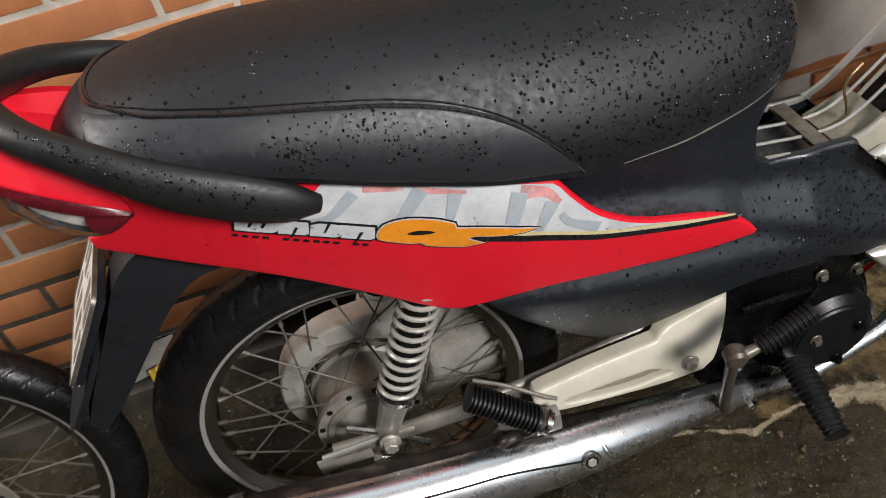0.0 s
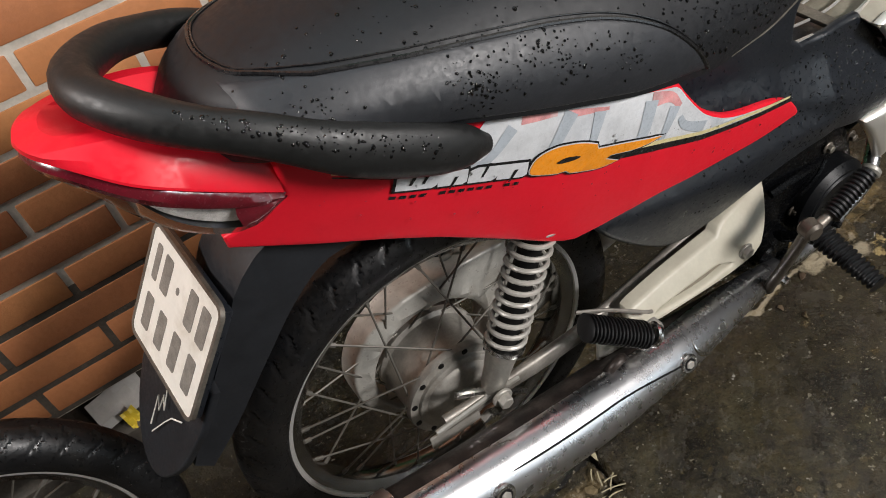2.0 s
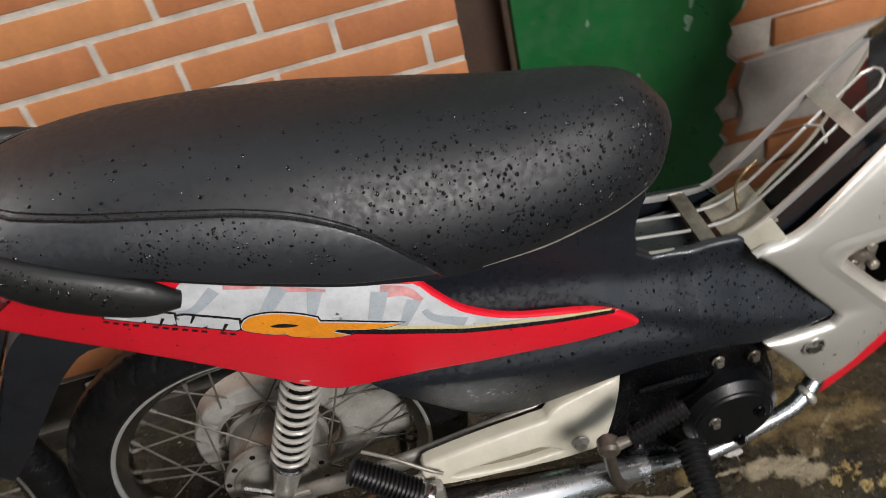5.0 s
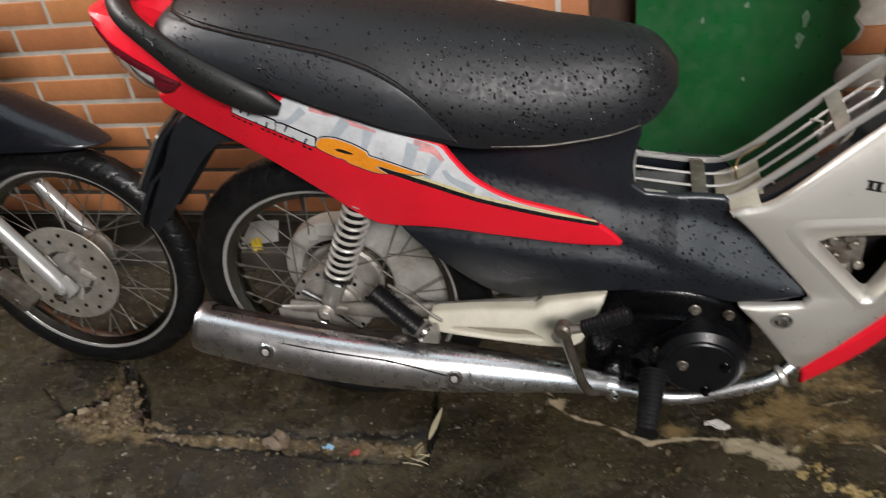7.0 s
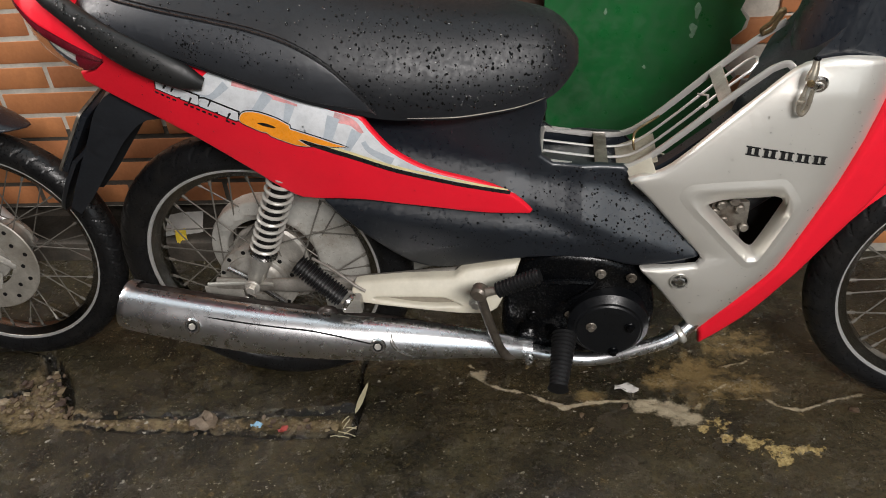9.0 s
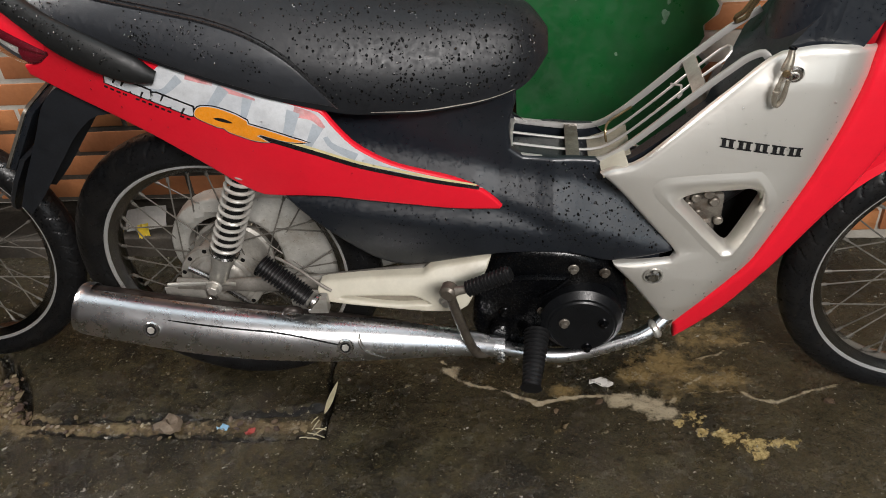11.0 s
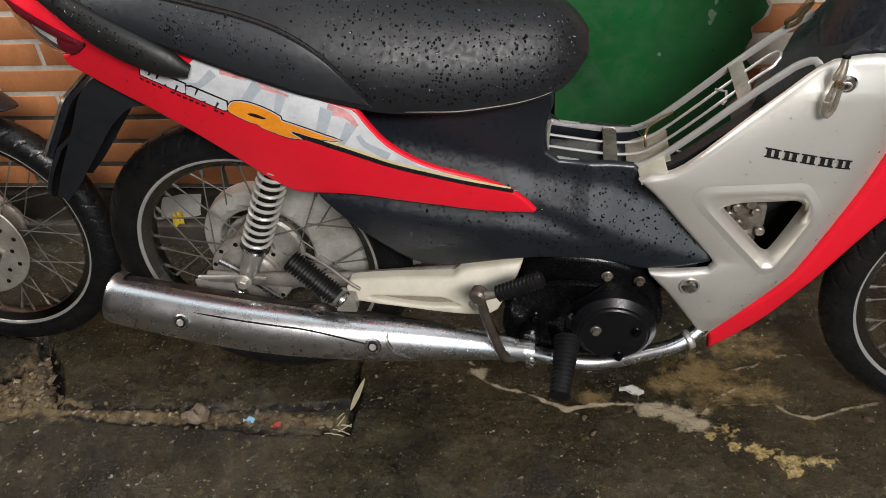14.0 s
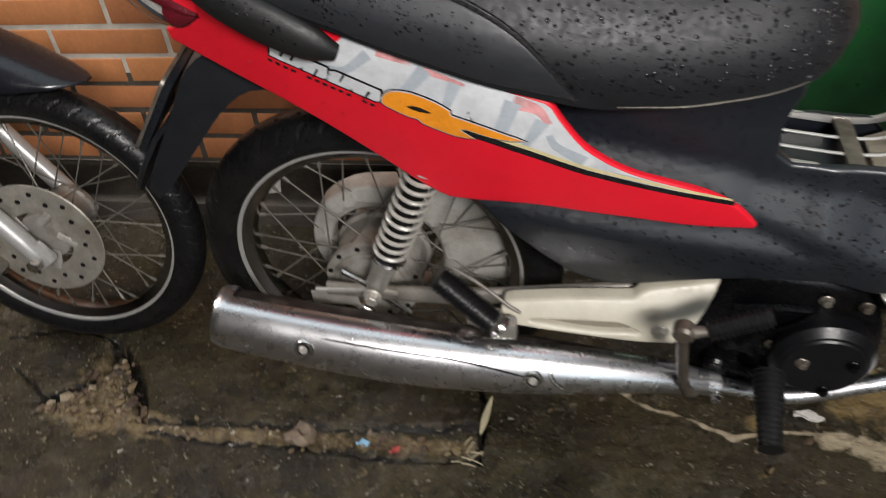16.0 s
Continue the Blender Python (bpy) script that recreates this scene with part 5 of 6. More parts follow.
u = [(x, -0.019, z) for x, z in prof[22:27]] + [(0.812, -0.012, 0.667), (0.814, -0.003, 0.669), (0.812, 0.006, 0.667)] + [(x, 0.013, z) for x, z in prof[22:27][::-1]]
part("wire_loop", tube("wire_loop", u, 0.0021, 8), M_RACK, rack)
part("end_bar", strap("end_bar", [(0.514, -0.053, 0.536), (0.510, -0.034, 0.537), (0.509, 0, 0.538), (0.510, 0.034, 0.537), (0.514, 0.053, 0.536)], 0.010, 0.004, (1, 0, 0.2)), M_RACK, rack)
part("end_tab", box("end_tab", (0.507, 0.04, 0.556), (0.003, 0.022, 0.045), 0.001), M_GREY, rack)
for x, z, tilt, m_ in ((0.602, 0.5225, 3, M_WORN), (0.770, 0.6275, -42, M_GREY)):
    part("clamp_plate", box("clamp_plate", (x, 0.0, z + 0.001), (0.020, 0.099, 0.006), 0.001, Euler((0, radians(tilt), 0)).to_matrix()), m_, rack, "grey steel clamp plate")
part("floor_bracket", box("floor_bracket", (0.659, -0.066, 0.5265), (0.040, 0.034, 0.004), 0.0015, Euler((radians(14), radians(-30), 0)).to_matrix()), M_CREAM, rack, "pale painted bracket")
part("hook_wire", tube("hook_wire", [(0.742, 0.014, 0.608), (0.754, 0.0, 0.612), (0.752, -0.016, 0.606), (0.747, -0.024, 0.606)], 0.0018, 8), M_RACK, rack, "bent wire hook")
part("floor_plate", box("floor_plate", (0.655, -0.010, 0.5225), (0.062, 0.082, 0.003), 0.001, Euler((0, radians(-20), 0)).to_matrix()), M_PALE, rack, "pale painted plate under the wires")
part("hook_wire", tube("hook_wire", cr([(0.652, -0.015, 0.532), (0.650, -0.013, 0.548), (0.655, 0.0, 0.556), (0.672, 0.015, 0.560), (0.69, 0.02, 0.57)], 20), 0.0019, 6), M_BRASS, rack, "bent wire hook")
part("bag_hook", tube("bag_hook", cr([(0.828, 0.045, 0.684), (0.838, 0.040, 0.692), (0.842, 0.036, 0.706), (0.848, 0.03, 0.722), (0.842, 0.025, 0.726), (0.832, 0.03, 0.706), (0.824, 0.038, 0.694), (0.828, 0.045, 0.684)], 36), 0.0032, 8), M_BRASS, rack, "worn steel bag hook")

# ---- engine ----
engine = empty("engine", parent=bike)
tagged(engine, "greasy black single-cylinder engine", "")
eng = cr([(0.445, 0.18), (0.440, 0.235), (0.452, 0.30), (0.480, 0.345), (0.53, 0.372), (0.60, 0.368), (0.655, 0.345), (0.690, 0.29), (0.697, 0.225), (0.665, 0.165), (0.60, 0.142), (0.50, 0.150)], 60, True)
part("crankcase", sheet("crankcase", eng, lambda x, z: -0.072 + 0.006 * math.sin(30 * x) * math.sin(26 * z), 0.15, 0.014, roll=0.016), M_ENGINE, engine)
part("clutch_cover", disc("clutch_cover", (0.620, -0.080, 0.238), 0.067, 0.045, seg=48, bevel=0.010), M_COVER, engine, "round black clutch cover")
part("cover_plate", disc("cover_plate", (0.620, -0.099, 0.236), 0.056, 0.012, seg=48, bevel=0.004), M_COVER, engine)
part("cylinder", tube("cylinder", [(0.66, 0, 0.30), (0.80, 0, 0.33)], 0.05, 20), M_ENGINE, engine)
for x, z, m in ((0.606, 0.338, M_WORN), (0.592, 0.246, M_WORN), (0.655, 0.246, M_ENGINE), (0.557, 0.247, M_OILY), (0.494, 0.245, M_ENGINE), (0.655, 0.330, M_OILY), (0.63, 0.19, M_ENGINE)):
    bolt("case_bolt", engine, (x, -0.078 if m is not M_ENGINE and x != 0.592 else -0.106 if 0.59 < x < 0.66 and z < 0.26 else -0.078, z), 0.006, 0.008, material=m)
part("case_rib", tube("case_rib", cr([(0.50, -0.075, 0.315), (0.55, -0.079, 0.322), (0.60, -0.076, 0.318)], 14), 0.006, 8), M_ENGINE, engine)
part("breather", tube("breather", cr([(0.555, -0.085, 0.285), (0.58, -0.087, 0.305), (0.60, -0.082, 0.322)], 14), 0.003, 8), M_ENGINE, engine)
part("gear_shaft_cover", disc("gear_shaft_cover", (0.487, -0.088, 0.215), 0.018, 0.03, seg=24, bevel=0.004), M_ENGINE, engine, "oily steel boss")
part("oil_boss", box("oil_boss", (0.515, -0.07, 0.2), (0.06, 0.05, 0.05), 0.01), M_ENGINE, engine)


def ribbed(name, a, b, r, ribs, material, parent, label, flat=0.8, taper=0.0):
    path, rad = [], []
    a, b = Vector(a), Vector(b)
    for k in range(ribs * 4 + 1):
        path.append(a + (b - a) * k / (ribs * 4))
        rad.append((r if k % 4 in (0, 1) else r * 0.78) * (1 - taper * k / (ribs * 4)))
    rad[0] = rad[-1] = r * 0.8
    return part(name, tube(name, path, rad, 14, flat), material, parent, label)


# kick starter
kick = empty("kick_starter", parent=bike)
tagged(kick, "folded kick starter lever with a ribbed rubber")
part("kick_arm", tube("kick_arm", cr([(0.482, -0.108, 0.200), (0.462, -0.125, 0.196), (0.445, -0.138, 0.216), (0.430, -0.165, 0.305), (0.421, -0.186, 0.382)], 24), [0.009] * 6 + [0.0075] * 18, 10), M_OILY, kick, "worn grey steel arm")
part("kick_knuckle", disc("kick_knuckle", (0.421, -0.189, 0.392), 0.013, 0.022, (0.2, 1, 0), 20, 0.004), M_OILY, kick)
part("kick_peg", tube("kick_peg", [(0.421, -0.192, 0.392), (0.450, -0.192, 0.399)], [0.008, 0.006], 10), M_WORN, kick)
ribbed("kick_rubber", (0.448, -0.192, 0.398), (0.512, -0.190, 0.427), 0.0125, 12, M_GRIP, kick, "ribbed black rubber", 1.0)

# foot pegs
peg = empty("rider_footpeg", parent=bike)
tagged(peg, "rider footpeg with ribbed black rubber")
ribbed("peg_rubber", (0.548, -0.125, 0.246), (0.538, -0.236, 0.235), 0.0215, 14, M_GRIP, peg, "ribbed black rubber", 0.75, 0.32)
part("peg_arm", tube("peg_arm", [(0.50, -0.03, 0.165), (0.525, -0.09, 0.225), (0.540, -0.135, 0.246)], 0.009, 10), M_ENGINE, peg)
pp = empty("passenger_footpeg", parent=bike)
tagged(pp, "folded passenger footpeg with ribbed black rubber")
ribbed("peg_rubber", (0.122, -0.132, 0.400), (0.194, -0.156, 0.347), 0.0190, 17, M_GRIP, pp, "ribbed black rubber", 0.8)
part("peg_tip", disc("peg_tip", (0.203, -0.158, 0.342), 0.016, 0.008, (0.74, -0.26, -0.55), 16, 0.002), M_STEEL, pp)
part("peg_bracket", box("peg_bracket", (0.205, -0.148, 0.330), (0.034, 0.018, 0.030), 0.004), M_GREY, pp, "grey steel bracket")
part("peg_stay", tube("peg_stay", cr([(0.135, -0.10, 0.385), (0.17, -0.115, 0.375), (0.21, -0.13, 0.352), (0.225, -0.132, 0.342)], 16), 0.0026, 8), M_SWING, pp)
ring = lathe("peg_spring", [(0.014 + 0.0045 * math.cos(q), 0.006 * math.sin(q)) for q in np.linspace(0, 2 * math.pi, 10, endpoint=False)], 28, closed=True)
ring.transform(pose(0.157, -0.143, 0.303, 20, 0, 10))
part("peg_spring", ring, M_RUSTY, pp, "rusty ring under the peg")


# cream hanger bracket
def y_hang(x, z):
    return -0.4065 + 0.1044 * x + 0.7817 * z + 0.25 * max(0, 0.335 - z) ** 2 * 30


slot = cr([(0.235, 0.3228), (0.2495, 0.3230), (0.294, 0.3208), (0.338, 0.3178), (0.354, 0.3160), (0.370, 0.3085), (0.380, 0.3025), (0.360, 0.3043), (0.330, 0.3058), (0.294, 0.3110), (0.258, 0.3180)], 44, True)
hang = cr([(0.4765, 0.361), (0.470, 0.346), (0.4600, 0.330), (0.4490, 0.313), (0.4385, 0.295)], 14) + cr([(0.422, 0.285), (0.382, 0.2885), (0.356, 0.2925), (0.294, 0.3035), (0.249, 0.3110), (0.213, 0.3180)], 18) + cr([(0.202, 0.326), (0.1990, 0.336), (0.204, 0.3440)], 7) + cr([(0.2135, 0.3455), (0.276, 0.3465), (0.342, 0.3455), (0.368, 0.3450)], 12) + cr([(0.378, 0.3510), (0.387, 0.3540), (0.4255, 0.3575), (0.468, 0.3610)], 8)
part("peg_hanger", sheet("peg_hanger", hang, y_hang, 0.014, 0.008, holes=[slot[::-1]], roll=0.004), M_CREAM, bike, "cream painted cast footpeg hanger")
# web in a darker cream than the hanger
part("hanger_web", sheet("hanger_web", cr([(0.225, 0.324), (0.30, 0.326), (0.36, 0.321), (0.388, 0.302), (0.36, 0.298), (0.29, 0.305)], 30, True), lambda x, z: y_hang(x, z) + 0.010, 0.003, 0.02), M_WEB, bike, "darker cream recessed web")
bolt("hanger_bolt", bike, (0.404, y_hang(0.404, 0.307) - 0.001, 0.307), 0.008, 0.008, material=M_GREY)

# ---- exhaust ----
exhaust = empty("exhaust", parent=bike)
tagged(exhaust, "dented chrome exhaust silencer with a bolted heat shield", "")
MUF = [(-0.180, -0.163, 0.336, 0.0385), (-0.12, -0.162, 0.3215, 0.0405), (-0.06, -0.159, 0.305, 0.042), (0.02, -0.155, 0.286, 0.0435), (0.10, -0.150, 0.270, 0.0430), (0.18, -0.144, 0.257, 0.0405), (0.25, -0.139, 0.247, 0.0365), (0.32, -0.132, 0.236, 0.030), (0.40, -0.122, 0.220, 0.022), (0.455, -0.115, 0.205, 0.016), (0.49, -0.111, 0.195, 0.012)]
mp = cr(MUF, 60)
part("silencer", tube("silencer", [p[:3] for p in mp], [p[3] for p in mp], 40), M_RUSTY, exhaust, "sooty steel silencer body")


def shell(name, i0, i1, lo0, hi, lift):
    rings = []
    for i in range(i0, i1):
        p = Vector(mp[i][:3])
        t = (Vector(mp[min(i + 1, 59)][:3]) - Vector(mp[max(i - 1, 0)][:3])).normalized()
        u = Vector((0, 0, 1))
        u = (u - t * t.z).normalized()
        v = t.cross(u)
        f = (i - i0) / (i1 - 1 - i0)
        h = hi
        lo = lo0 - 50 * max(0, (f - 0.6) / 0.4)
        ring = []
        for k in range(25):
            a = radians(lo + (h - lo) * k / 24)
            rr = mp[i][3] + lift * (1 - 0.8 * (abs(k - 12) / 12) ** 8)
            ring.append(p + (u * math.cos(a) + v * math.sin(a)) * rr)
        rings.append(ring)
    return loft(name, rings, closed=False, caps=False)


part("heat_shield", shell("heat_shield", 1, 59, -5, 150, 0.0045), M_CHROME, exhaust, "chrome heat shield")
e0 = Vector(mp[0][:3])
ed = (Vector(mp[2][:3]) - e0).normalized()
cap = tube_data([e0 + ed * 0.016, e0 + ed * 0.010, e0 + ed * 0.002, e0 - ed * 0.003, e0 - ed * 0.005, e0 - ed * 0.003, e0 + ed * 0.010], [0.0425, 0.0428, 0.0420, 0.0400, 0.0375, 0.0350, 0.033], 40)
part("end_cap", loft("end_cap", cap, caps=False), M_CHROME, exhaust, "bright rounded chrome end ring")
part("end_plate", disc("end_plate", e0 + ed * 0.006, 0.0345, 0.004, ed, 40), M_WORN, exhaust)
part("outlet", tube("outlet", [e0 - ed * 0.006, e0 + ed * 0.010], 0.012, 20), M_DARK, exhaust)
line = []
for i in range(10, 39):
    f = (i - 10) / 28
    a = radians(42 + 4 * f + 24 * max(0, (f - 0.6) / 0.4) ** 1.5)
    line.append(Vector(mp[i][:3]) + Vector((0, -math.sin(a), math.cos(a))) * (mp[i][3] + 0.0042))
part("shield_seam", tube("shield_seam", line, [0.0005 + 0.0014 * min(1, k / 6) for k in range(29)], 6), M_DARK, exhaust, "dark seam along the heat shield")
flare = []
mx = [p[0] for p in mp]
for a in np.linspace(30, 112, 24):
    u = (a - 30) / 82
    x = 0.268 + 0.040 * u ** 1.6 - 0.010 * math.sin(u * math.pi)
    y, z, r_ = (ramp(x, mx, [p[k] for p in mp]) for k in (1, 2, 3))
    flare.append(Vector((x, y - math.sin(radians(a)) * (r_ + 0.0042), z + math.cos(radians(a)) * (r_ + 0.0042))))
part("shield_flare", tube("shield_flare", flare, [0.0008 + 0.0030 * math.sin(math.pi * k / 23) for k in range(24)], 8), M_STEEL, exhaust, "bright curved fold at the shield's end")
for x, up in ((-0.060, 25), (0.243, 22)):
    i = min(range(60), key=lambda k: abs(mp[k][0] - x))
    p = Vector(mp[i][:3])
    n = Vector((0.06, -math.cos(radians(up)), math.sin(radians(up))))
    n.normalize()
    q = p + n * (mp[i][3] + 0.0062)
    b = empty("shield_bolt", parent=exhaust)
    part("bolt_ring", disc("bolt_ring", q, 0.0135, 0.006, n, 24, 0.002), M_STEEL, b, "bright raised washer")
    # dark disc stands for the shade round the bolt head
    part("bolt_gap", disc("bolt_gap", q + n * 0.0028, 0.0085, 0.001, n, 20), M_DARK, b)
    part("bolt_head", disc("bolt_head", q + n * 0.003, 0.0062, 0.005, n, 6, 0.001), M_ALU, b)
part("clamp", tube("clamp", [Vector(mp[57][:3]), Vector(mp[59][:3])], [0.0185, 0.0185], 20), M_CHROME, exhaust, "chrome clamp band")
bolt("clamp_bolt", exhaust, (0.488, -0.127, 0.190), 0.007, 0.012, material=M_STEEL)
part("header_pipe", tube("header_pipe", cr([(0.47, -0.112, 0.198), (0.52, -0.103, 0.178), (0.575, -0.096, 0.160), (0.62, -0.092, 0.162), (0.67, -0.088, 0.178), (0.73, -0.080, 0.200), (0.78, -0.05, 0.235), (0.82, -0.02, 0.29)], 40), 0.0125, 16), M_CHROME, exhaust, "blued chrome header pipe")
part("pipe_flange", disc("pipe_flange", (0.742, -0.076, 0.205), 0.017, 0.012, (0.85, 0.3, 0.35), 16, 0.003), M_GREY, exhaust)
part("muffler_stay", box("muffler_stay", (0.175, -0.118, 0.30), (0.05, 0.006, 0.06), 0.002), M_GREY, exhaust)

# front end
part("front_mudguard", loft("front_mudguard", [[(1.222 + R_ * math.cos(a), y, 0.265 + R_ * math.sin(a)) for R_, y in ((0.292, -0.05), (0.305, -0.047), (0.318, -0.025), (0.322, 0), (0.318, 0.025), (0.305, 0.047), (0.292, 0.05), (0.312, 0.02), (0.316, 0), (0.312, -0.02))] for a in np.linspace(radians(152), radians(40), 30)]), M_RED, bike, "glossy red front mudguard")
for s in (-1, 1):
    part("fork_leg", tube("fork_leg", [(1.222, s * 0.07, 0.265), (1.16, s * 0.07, 0.42), (1.08, s * 0.07, 0.62), (0.99, s * 0.05, 0.80)], [0.018, 0.020, 0.017, 0.017], 16), M_GREY, bike, "grey front fork leg")
part("front_axle", disc("front_axle", (1.222, 0, 0.265), 0.008, 0.17, seg=12), M_STEEL, bike)


# ---- neighbouring motorcycle: its front wheel, fork and mudguard ----
other = empty("second_motorcycle", pose(-0.6647, 0.224, 0.2609, -4.4, 0, 3.0))
tagged(other, "front end of a dark parked motorcycle", "motorcycle")
w2 = wheel("front_wheel", other, pose(0, 0, 0, 0, 8, 0), 0.2205, 0.266, 0.031, 0.045, 0.10, "wire-spoked front wheel with a disc brake", tread=0.0025)
ring = [(0.055, -0.058), (0.108, -0.058), (0.110, -0.060), (0.108, -0.062), (0.055, -0.062)]
part("brake_disc", lathe("brake_disc", ring, 64, closed=True), M_DISC, w2, "dull steel brake disc")
for k in range(5):
    a = 2 * math.pi * k / 5
    part("disc_arm", tube("disc_arm", [(0.03 * math.sin(a), -0.058, 0.03 * math.cos(a)), (0.062 * math.sin(a + 0.4), -0.060, 0.062 * math.cos(a + 0.4))], 0.009, 8, 0.4, (0, 1, 0)), M_ALU, w2)
for k in range(20):
    a = 2 * math.pi * k / 20
    rr = 0.078 if k % 2 else 0.092
    # no hole is cut; a dark disc carries its shade
    part("disc_hole", disc("disc_hole", (rr * math.sin(a), -0.0622, rr * math.cos(a)), 0.0045, 0.0012, seg=12), M_DARK, w2)
for s in (-1, 1):
    y = -0.086 if s < 0 else 0.075
    part("fork_leg", tube("fork_leg", [(0.004, y, -0.022), (-0.003, y, -0.012), (-0.020, y, 0.018), (-0.075, y, 0.105), (-0.135, y, 0.200), (-0.24, y, 0.365)], [0.012, 0.0165, 0.0175, 0.0165, 0.0165, 0.016], 20), M_FORK, other, "silver painted fork leg")
    part("axle_lug", box("axle_lug", (0.002, y * 0.97, -0.018), (0.044, 0.024, 0.034), 0.007, Euler((0, radians(57), 0)).to_matrix()), M_FORK, other, "silver axle lug")
part("axle_nut", disc("axle_nut", (0.004, -0.108, -0.022), 0.012, 0.016, seg=6, bevel=0.002), M_STEEL, other)
caliper = part("caliper", box("caliper", (-0.125, -0.078, -0.028), (0.095, 0.036, 0.044), 0.010, Euler((0, radians(52), 0)).to_matrix()), M_WORN, other, "worn brake caliper")
for u in (-0.026, 0.020):
    part("caliper_bolt", disc("caliper_bolt", (-0.125 + u * 0.62, -0.098, -0.028 - u * 0.79), 0.008, 0.008, seg=6, bevel=0.002), M_STEEL, caliper)
part("hose_stay", tube("hose_stay", cr([(-0.128, -0.098, 0.150), (-0.136, -0.104, 0.119), (-0.150, -0.104, 0.075), (-0.142, -0.098, 0.038)], 14), 0.0035, 8), M_STEEL, other, "bent wire hose stay")
part("brake_hose", tube("brake_hose", cr([(-0.130, -0.095, 0.010), (-0.150, -0.098, 0.034), (-0.207, -0.098, 0.044), (-0.284, -0.095, 0.070), (-0.34, -0.085, 0.13)], 24), 0.0042, 8), M_GREY, other, "grey brake hose")
GX2 = [-0.36, -0.31, -0.25, -0.188, -0.149, -0.115, -0.089, -0.060, -0.028, 0.02, 0.063, 0.11, 0.140, 0.154]
G_LOW = [-0.02, 0.034, 0.100, 0.175, 0.218, 0.247, 0.262, 0.271, 0.276, 0.2735, 0.2705, 0.267, 0.265, 0.2640]
G_MID = [0.31, 0.315, 0.32, 0.322, 0.323, 0.322, 0.321, 0.319, 0.316, 0.309, 0.290, 0.276, 0.269, 0.2655]
G_TOP = [0.43, 0.43, 0.425, 0.415, 0.408, 0.402, 0.394, 0.384, 0.370, 0.345, 0.322, 0.293, 0.274, 0.2670]
G_W = [0.105, 0.102, 0.095, 0.088, 0.083, 0.079, 0.076, 0.073, 0.070, 0.066, 0.060, 0.045, 0.024, 0.008]
rings = []
for x in cr([(-0.36,), (0.154,)], 48):
    x = x[0]
    lo, mi, hi, w = (ramp(x, GX2, v) for v in (G_LOW, G_MID, G_TOP, G_W))
    half = [(w * 1.02, lo), (w * 1.03, lo + (mi - lo) * 0.35), (w * 1.00, lo + (mi - lo) * 0.8), (w * 0.95, mi), (w * 0.80, mi + (hi - mi) * 0.42), (w * 0.48, mi + (hi - mi) * 0.84), (w * 0.2, hi - (hi - mi) * 0.03)]
    outer_ = [(x, -y, z) for y, z in half] + [(x, 0, hi)] + [(x, y, z) for y, z in half[::-1]]
    inner_ = [(x, y * 0.93, max(lo, z - 0.004)) for _, y, z in outer_[::-1]]
    rings.append(outer_ + inner_)
part("mudguard", loft("mudguard", rings, angle=50), M_BIKE2, other, "glossy dark blue-black mudguard with a side skirt")
rings = []
for x, z, w, h in ((-0.050, 0.452, 0.010, 0.015), (-0.056, 0.453, 0.040, 0.036), (-0.072, 0.456, 0.065, 0.058), (-0.10, 0.462, 0.085, 0.074), (-0.14, 0.472, 0.100, 0.088), (-0.20, 0.49, 0.112, 0.105), (-0.30, 0.51, 0.118, 0.125), (-0.42, 0.53, 0.12, 0.14)):
    rings.append([(x, w * math.cos(a), z + h * math.sin(a)) for a in (2 * math.pi * j / 28 for j in range(28))])
part("head_cowl", loft("head_cowl", rings), M_BIKE2, other, "dark front cowl")

# ---- litter and rubble ----
def ground_z(x, y):
    return float(ground_height(np.array([[x]]), np.array([[y]]))[0, 0])


def pebble(name, x, y, r, material, label, category, flat=0.6, seed=0):
    bm = bmesh.new()
    bmesh.ops.create_icosphere(bm, subdivisions=2 if r > 0.014 else 1, radius=r)
    rs = random.Random(seed)
    off = Vector((rs.uniform(0, 9), rs.uniform(0, 9), rs.uniform(0, 9)))
    for v in bm.verts:
        v.co *= 1 + 0.95 * noise.noise(v.co / r * 1.4 + off)
        v.co.x *= 1.25
        v.co.z *= flat
    ob = new(name, from_bm(name, bm, smooth=False))
    ob.data.materials.append(material)
    ob.matrix_world = pose(x, y, ground_z(x, y) + r * flat * 0.45, 0, 0, rs.uniform(0, 360))
    return tagged(ob, label, category, group="rubble on the pavement")


rs = random.Random(4)
for x, y, r in ((-0.197, -0.010, 0.024), (-0.66, 0.035, 0.020), (-0.63, 0.065, 0.017), (-0.600, 0.100, 0.014), (-0.585, 0.14, 0.010), (-0.545, 0.065, 0.016), (-0.52, 0.025, 0.014), (-0.49, 0.005, 0.013), (-0.44, -0.012, 0.008), (0.07, -0.012, 0.010), (0.54, 0.038, 0.006), (1.03, 0.06, 0.009), (0.62, 0.06, 0.007), (0.555, 0.0, 0.006)):
    pebble("stone", x, y, r * (0.9 if x > -0.3 else 0.62), M_PALE_STONE if r > 0.0165 else M_STONE, "pale broken stone on the wet pavement", "stone", 0.6, rs.randint(0, 999))
